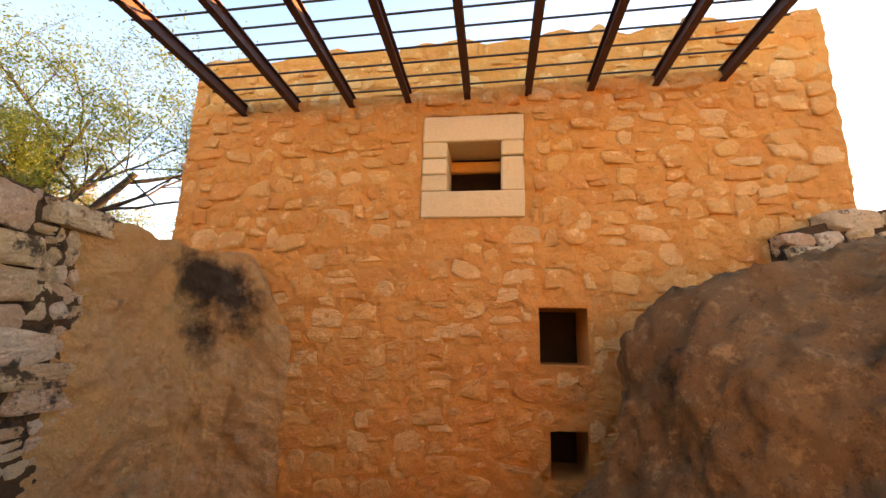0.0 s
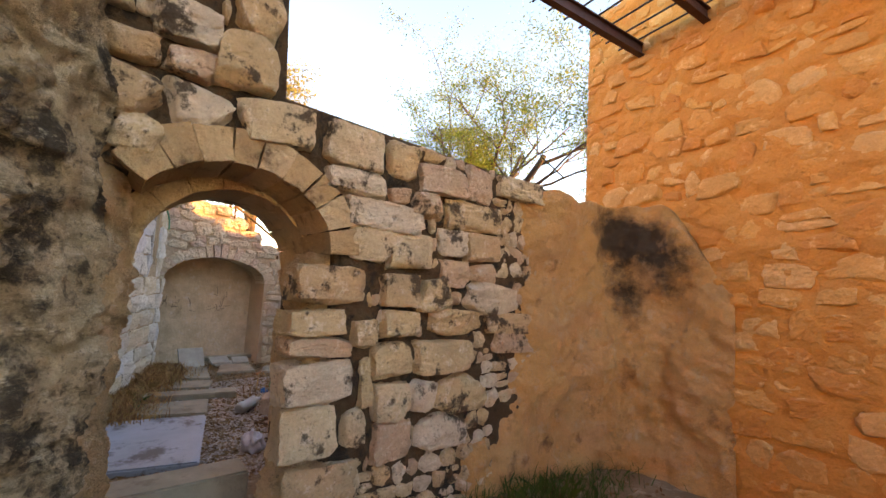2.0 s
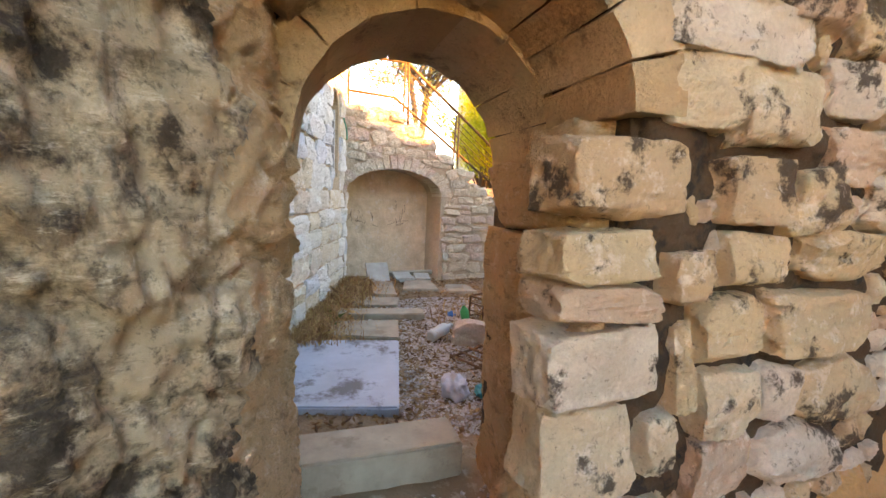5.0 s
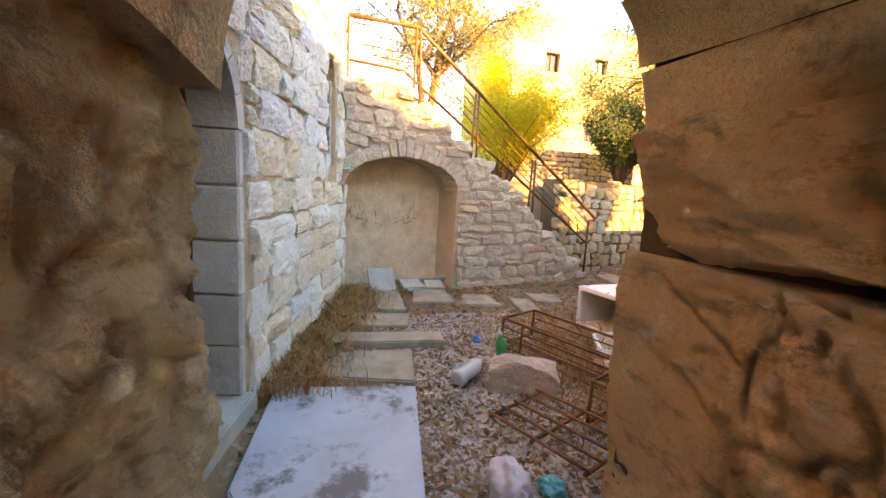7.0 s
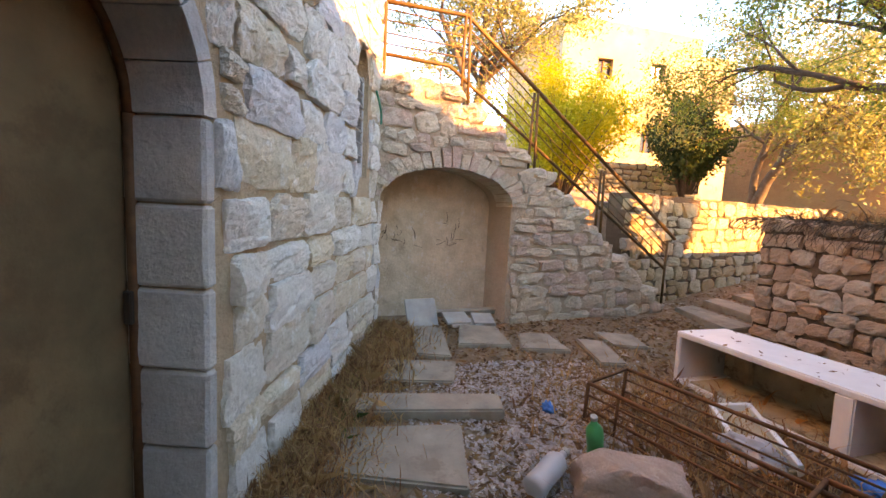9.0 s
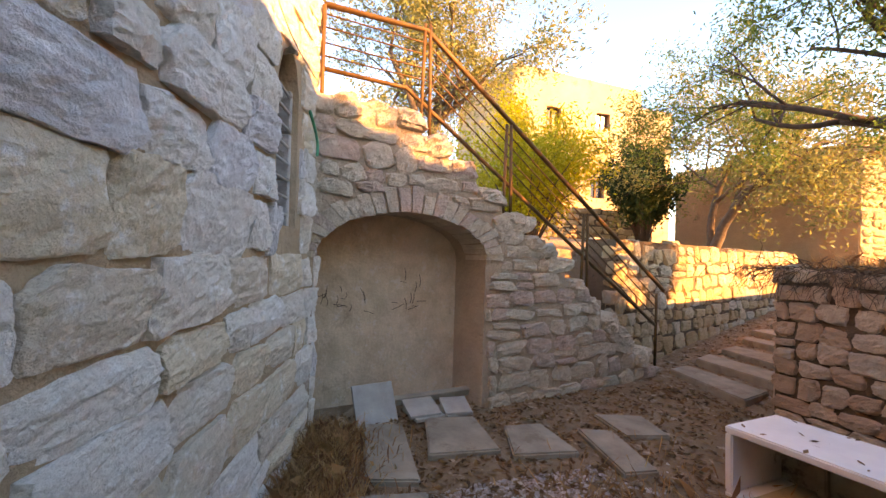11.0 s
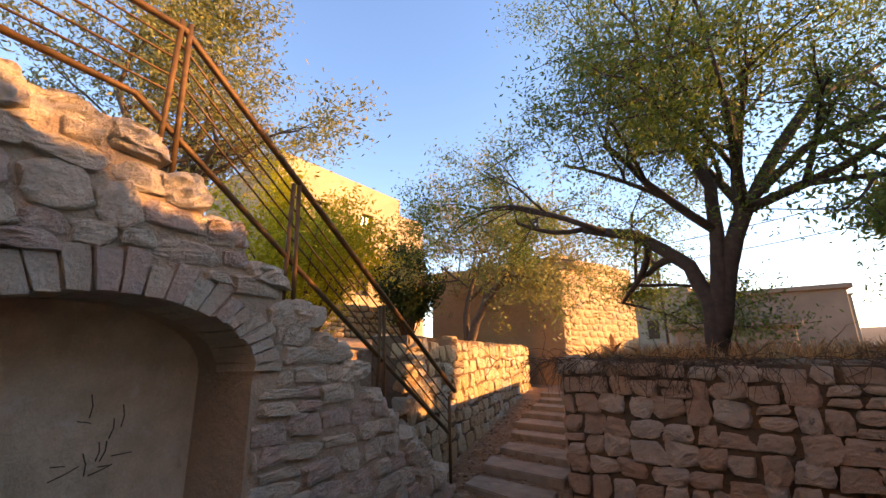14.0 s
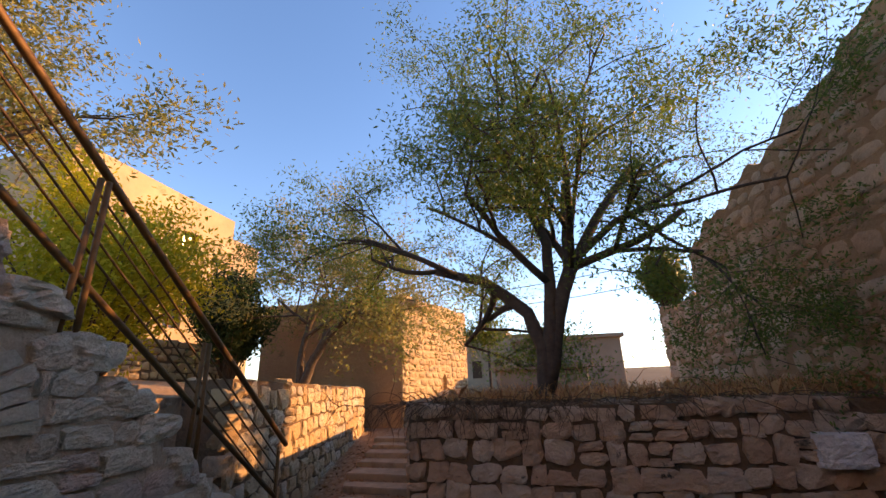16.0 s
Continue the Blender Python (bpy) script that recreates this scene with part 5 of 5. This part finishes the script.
# framed window: lintel, sill and jamb blocks
win = thing("window_2", FR1 @ Vector((3.12, 0, 2.7)), "small square window in a pale dressed stone frame", "window", kind="structure")
M_cream = stone_mat("cream_dressed_stone", [(0.68, 0.50, 0.28), (0.72, 0.54, 0.32)], stain_at=0.8, relief=0.35, patch=0.12)
wi = Matrix.Translation(-Vector(win.location)) @ FR1
a, b, c, d = WF
p, q, r, s = WO
g = 0.004
block(win, wi, a, b, s, d, -0.45, 0.03, M_cream, "lintel", 0.004)
block(win, wi, a, b, c, r, -0.45, 0.035, M_cream, "sill", 0.004)
for k in range(3):
    z0, z1 = r + (s - r) * k / 3 + g, r + (s - r) * (k + 1) / 3 - g
    block(win, wi, a, p, z0, z1, -0.45, 0.03, M_cream, "jamb_block", 0.004)
for z0, z1 in ((r, r + 0.36), (r + 0.37, s)):
    block(win, wi, q, b, z0 + g, z1 - g, -0.45, 0.03, M_cream, "jamb_block", 0.004)
# Plain block in place of the stone shelf inside the window
block(win, wi, p - 0.02, q + 0.02, s - 0.17, s - 0.05, -0.44, -0.36, M_render, "inner_beam", 0.01)

rs1 = random.Random(31)
lay_stones(wall1, FR1, 0.0, L1, -0.1, top1, SET_orange, (0.13, 0.23), (0.13, 0.38), 0.048, 0.012, clash((0, 0.95, -1, 1.75), (WF[0] - 0.03, WF[1] + 0.03, WF[2] - 0.05, WF[3] + 0.05), H1, H2), rs1, 0.05, 0.14, lean=7, split=0.2)

# arched wall: ring, reveals, face
cu, rad = U2(0.745), 0.475
RSP, RRI = 1.60, 0.40
marks = [0.02, 0.33, 0.66, 0.90, 1.17, 1.45, 1.68, 1.95, 2.22, 2.52]
for w0, w1 in zip(marks, marks[1:]):
    wedge(wall2, FR2, cu, RSP, rad, RRI, rs1.uniform(0.16, 0.19), w0 + 0.006, w1 - 0.006, -0.36, 0.05 + rs1.uniform(0, 0.025), M_vous, 0.012)
for k in range(9):
    wedge(wall2, FR2, U2(0.815), ASP, 0.445, 0.45, 0.14, math.pi * k / 9 + 0.005, math.pi * (k + 1) / 9 - 0.005, -0.88, -0.35, M_vous, 0.012)
rs2 = random.Random(77)


def hero(y0, y1, z0, z1, proud=0.10):
    """One large stone of the arched wall, where it sits in the face."""
    ob = part_mesh("stone", rs2.choice(rs2.choice((SET_hero, SET_arch))), wall2)
    ob.matrix_basis = FR2 @ Matrix.Translation((U2((y0 + y1) / 2), proud * rs2.uniform(0.75, 1.1) - 0.10, (z0 + z1) / 2)) @ pose(0, 0, 0, rs2.uniform(-3, 3), rs2.uniform(-3, 3), rs2.uniform(-4, 4)) @ Matrix.Diagonal(((y1 - y0) * 0.91, 0.24, (z1 - z0) * 0.91, 1))


LOWER = [(1.04, 1.49, 1.31, 1.59), (1.01, 1.36, 1.15, 1.31), (1.03, 1.4, 1.04, 1.16), (1.02, 1.45, 0.76, 1.07), (1.02, 1.35, 0.51, 0.8), (1.05, 1.46, 0.24, 0.49), (1.32, 1.59, 1.58, 1.8), (1.58, 1.93, 1.56, 1.81), (1.54, 1.84, 1.31, 1.55), (1.83, 2.14, 1.3, 1.54), (2.0, 2.26, 1.47, 1.67), (1.57, 1.85, 1.14, 1.31), (1.88, 2.38, 1.14, 1.32), (1.39, 1.56, 1.07, 1.28), (1.53, 1.82, 0.89, 1.12), (1.82, 2.33, 0.9, 1.13), (1.46, 1.54, 0.74, 1.04), (1.55, 1.81, 0.65, 0.89), (1.81, 2.03, 0.66, 0.88), (2.01, 2.45, 0.61, 0.88), (1.36, 1.55, 0.52, 0.75), (1.56, 1.86, 0.4, 0.65), (1.87, 2.26, 0.4, 0.64)]
UPPER = [(1.27, 1.84, 1.78, 1.98), (1.16, 1.56, 1.95, 2.13), (1.57, 1.71, 1.94, 2.08), (1.72, 2.01, 1.92, 2.09), (2.02, 2.56, 1.87, 2.09), (1.77, 2.2, 2.07, 2.29), (2.2, 2.47, 2.08, 2.36), (2.23, 2.55, 1.66, 1.88), (2.26, 2.55, 1.51, 1.66), (2.44, 3.12, 1.14, 1.31), (2.52, 3.16, 0.99, 1.17), (2.2, 2.78, 1.28, 1.51), (1.97, 2.23, 1.67, 1.87)]
COPING = [(1.14, 1.52, 2.10, 2.39), (1.53, 1.78, 2.12, 2.38), (2.49, 3.04, 2.18, 2.38), (0.09, 0.37, 2.11, 2.34), (0.20, 0.42, 1.97, 2.13), (0.39, 0.66, 2.13, 2.34), (0.36, 0.58, 2.34, 2.50), (0.57, 0.86, 2.36, 2.67), (0.67, 1.12, 2.09, 2.40), (0.12, 0.36, 2.35, 2.49), (0.30, 0.58, 2.51, 2.72), (0.60, 0.88, 2.68, 2.92)]
for spot in LOWER + UPPER + COPING:
    hero(*spot)
taken = clash(*[(U2(y0) + 0.02, U2(y1) - 0.02, z0 + 0.02, z1 - 0.02) for y0, y1, z0, z1 in LOWER + UPPER + COPING])


def out_of_arch(a0, a1, c0, c1):
    for qu in (a0, (a0 + a1) / 2, a1):
        for qv in (c0, (c0 + c1) / 2, c1):
            if qv < 1.55 and abs(qu - cu) < rad - 0.02:
                return True
            if qv >= 1.55 and ((qu - cu) / (rad + 0.15)) ** 2 + ((qv - RSP) / (RRI + 0.15)) ** 2 < 1:
                return True
    return taken(a0, a1, c0, c1) or (qv < 0.7 and a1 > U2(2.6)) or (qv < 2.1 and a1 > U2(3.1))


def top2(u):
    y = u - 0.35
    return 3.35 if y < 0.86 else (2.40 if y < 3.0 else 2.30)


lay_stones(wall2, FR2, U2(1.02), L2 - 0.25, 0.0, top2, SET_arch, (0.08, 0.13), (0.07, 0.19), 0.085, 0.006, out_of_arch, rs2, 0.02, 0.18, lean=8, split=0.1)
lay_stones(wall2, FR2, U2(0.05), U2(0.90), 2.05, top2, SET_arch, (0.10, 0.17), (0.10, 0.24), 0.08, 0.006, out_of_arch, rs2, 0.02, 0.2, lean=5)
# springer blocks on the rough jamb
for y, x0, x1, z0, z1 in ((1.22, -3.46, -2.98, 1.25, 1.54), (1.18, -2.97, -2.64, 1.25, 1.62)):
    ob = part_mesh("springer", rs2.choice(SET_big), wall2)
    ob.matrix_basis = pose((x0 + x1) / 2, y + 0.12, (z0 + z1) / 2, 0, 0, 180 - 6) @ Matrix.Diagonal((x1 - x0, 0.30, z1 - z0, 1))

# white wall: door lining and courses
for k in range(5):
    z0 = 0.12 + (DSP - 0.12) * k / 5
    z1 = 0.12 + (DSP - 0.12) * (k + 1) / 5
    for u0, u1 in ((D1 - 0.03, D1 + 0.035),):
        block(wall3, FR3, u0, u1, z0 + 0.004, z1 - 0.004, -0.30, 0.02, M_dress, "jamb_block", 0.004)
N = 8
for k in range(N):
    wedge(wall3, FR3, (D0 + D1) / 2, DSP, (D1 - D0) / 2 - 0.03, DRI - 0.03, 0.075, math.pi * k / N + 0.006, math.pi * (k + 1) / N - 0.006, -0.30, 0.02, M_dress, 0.004)


def out3_(a0, a1, c0, c1):
    if a0 < S1 + 0.03 and a1 > S0 - 0.03 and c0 < 2.62 and c1 > 1.58:
        return True
    if c0 < DSP and a0 < D1 + 0.03 and a1 > D0 - 0.03:
        return True
    return any(((qu - (D0 + D1) / 2) / 0.43) ** 2 + ((qv - DSP) / 0.50) ** 2 < 1 for qu in (a0, (a0 + a1) / 2, a1) for qv in (max(c0, DSP), c1))


lay_stones(wall3, FR3, 0.25, D0 - 0.004, -0.02, lambda u: 4.4, SET_white, (0.22, 0.32), (0.3, 0.5), 0.065, 0.012, None, random.Random(14), 0.0, 0.30, lean=1.0, split=0.0)
lay_stones(wall3, FR3, D0, L3 + 0.05, -0.02, lambda u: 4.4, SET_white, (0.19, 0.29), (0.24, 0.60), 0.065, 0.016, out3_, random.Random(15), 0.012, 0.22, lean=2.0, split=0.08)

# stair wall: arch ring, courses, steps
ncu = (N0 + N1) / 2
N = 24
for k in range(N):
    w0, w1 = math.pi * k / N, math.pi * (k + 1) / N
    wedge(wall4, FR4, ncu, NSP, (N1 - N0) / 2 - 0.01, NRI - 0.01, 0.15 + 0.07 * rs2.random(), w0 + 0.012, w1 - 0.006, -0.35, 0.02 + 0.03 * rs2.random(), M_stair, 0.014)


def out4_(a0, a1, c0, c1):
    for qu in (a0, (a0 + a1) / 2, a1):
        for qv in (c0, (c0 + c1) / 2, c1):
            if qv < NSP and N0 - 0.01 < qu < N1 + 0.01:
                return True
            if qv >= NSP and ((qu - ncu) / ((N1 - N0) / 2 + 0.15)) ** 2 + ((qv - NSP) / (NRI + 0.14)) ** 2 < 1:
                return True
    return False


lay_stones(wall4, FR4, 0.02, L4, -0.02, lambda u: top4(u) + 0.03, SET_stair, (0.12, 0.20), (0.15, 0.38), 0.06, 0.0, out4_, random.Random(8), 0.02, 0.2, lean=5, split=0.15)
rs4 = random.Random(6)
prev_y = 1.0
for ys, z in STEP[:-1]:
    u0, u1 = U4(prev_y), U4(ys) + 0.02
    n = 3 if prev_y == 1.0 else 1
    for k in range(n):
        w = (u1 - u0) / n
        ob = part_mesh("step_stone", rs4.choice(SET_stair), wall4)
        ob.matrix_basis = FR4 @ Matrix.Translation((u0 + w * (k + 0.5), -0.22, z - 0.05)) @ pose(0, 0, 0, 0, rs4.uniform(-4, 4), 0) @ Matrix.Diagonal((w * 0.98, 0.62, 0.2, 1))
    prev_y = ys

# terrace, path side, retaining wall, house side, ruin
lay_stones(wallt, FRT, 0.0, LT, -0.05, topT, SET_terr, (0.12, 0.20), (0.13, 0.30), 0.07, 0.0, None, random.Random(41), 0.02, 0.2, lean=5, split=0.15)
lay_stones(wallt2, FRT2, 2.0, LT2, 0.1, lambda u: 1.4, SET_terr, (0.12, 0.22), (0.16, 0.36), 0.06, 0.0, None, random.Random(42), 0.02, 0.2, lean=3)
lay_stones(wallr, FRR, 0.0, LR, -0.05, topR, SET_ret, (0.15, 0.26), (0.17, 0.42), 0.06, 0.0, None, random.Random(43), 0.02, 0.2, lean=3)
lay_stones(wall5, FR5, 1.3, L5, 1.3, top5, stone_set(M_terr, False, 6, 3, 0.4, 1500), (0.14, 0.26), (0.18, 0.42), 0.03, 0.02, None, random.Random(44), 0.04, 0.12, lean=4)
lay_stones(wall5, FR5, 0.0, 1.3, 1.3, top5, SET_terr, (0.2, 0.3), (0.25, 0.42), 0.05, 0.02, None, random.Random(45), 0.0, 0.16, lean=2)
sunlit = next(c for c in ruin.children if c.name.startswith("sunlit"))
fr, ln = wall_frame((-9.88, 12.07), (-8.95, 15.9))
lay_stones(sunlit, rv @ fr, 0.0, ln, 0.5, lambda u: 4.1, SET_ruin, (0.16, 0.24), (0.2, 0.4), 0.05, 0.014, clash((ln * 0.55, ln * 0.55 + 0.28, 1.3, 1.95)), random.Random(46), 0.01, 0.16, lean=2)
plast = next(c for c in ruin.children if c.name.startswith("plastered"))
fr, ln = wall_frame((-14.4, 12.0), (-9.9, 12.05))
lay_stones(plast, rv @ fr, 0.0, ln, 3.3, lambda u: 4.12, SET_ruin, (0.16, 0.24), (0.25, 0.45), 0.03, 0.014, None, random.Random(47), 0.01, 0.12, lean=2)
ob = part_mesh("pale_block", SET_white[3], wallt)
ob.matrix_basis = FRT @ Matrix.Translation((3.21, 0.02, 1.0)) @ Matrix.Diagonal((0.32, 0.24, 0.23, 1))
lay_stones(walls, FRS, 0.0, LS, 1.2, topS, SET_arch, (0.12, 0.2), (0.16, 0.34), 0.07, 0.006, None, random.Random(53), 0.02, 0.2, lean=4)
# blocks at the foot of the mound
for k, (x, y, z, sx, sy, sz, rz) in enumerate(((1.42, 1.75, 0.55, 0.62, 0.5, 0.46, 20), (1.05, 2.15, 0.35, 0.4, 0.4, 0.4, -10), (1.75, 1.45, 0.22, 0.5, 0.4, 0.36, 35))):
    ob = part_mesh("fallen_block", SET_arch[k])
    ob.matrix_basis = pose(x, y, z, 0, 0, 180 + rz) @ Matrix.Diagonal((sx, sy, sz, 1))
    tagged(ob, "large brown weathered block against the mud dome", "rock", "fallen blocks")
ob = part_mesh("boulder", SET_stair[6])
ob.matrix_basis = pose(-5.12, 1.99, 0.10, 84, 4, 62) @ Matrix.Diagonal((0.46, 0.26, 0.30, 1))
tagged(ob, "pinkish broken boulder on the gravel", "rock")
fr, ln = wall_frame((-9.3, 4.58), (-8.72, 4.58))
lay_stones(wallr, fr, 0.0, ln, 0.2, lambda u: 1.7, SET_ret, (0.15, 0.24), (0.2, 0.34), 0.06, 0.0, None, random.Random(50), 0.01, 0.2, lean=3)
lay_stones(walll, FRL, 0.0, LL, 1.6, lambda u: 2.9, SET_ruin, (0.16, 0.24), (0.2, 0.4), 0.05, 0.01, None, random.Random(51), 0.01, 0.16, lean=3)
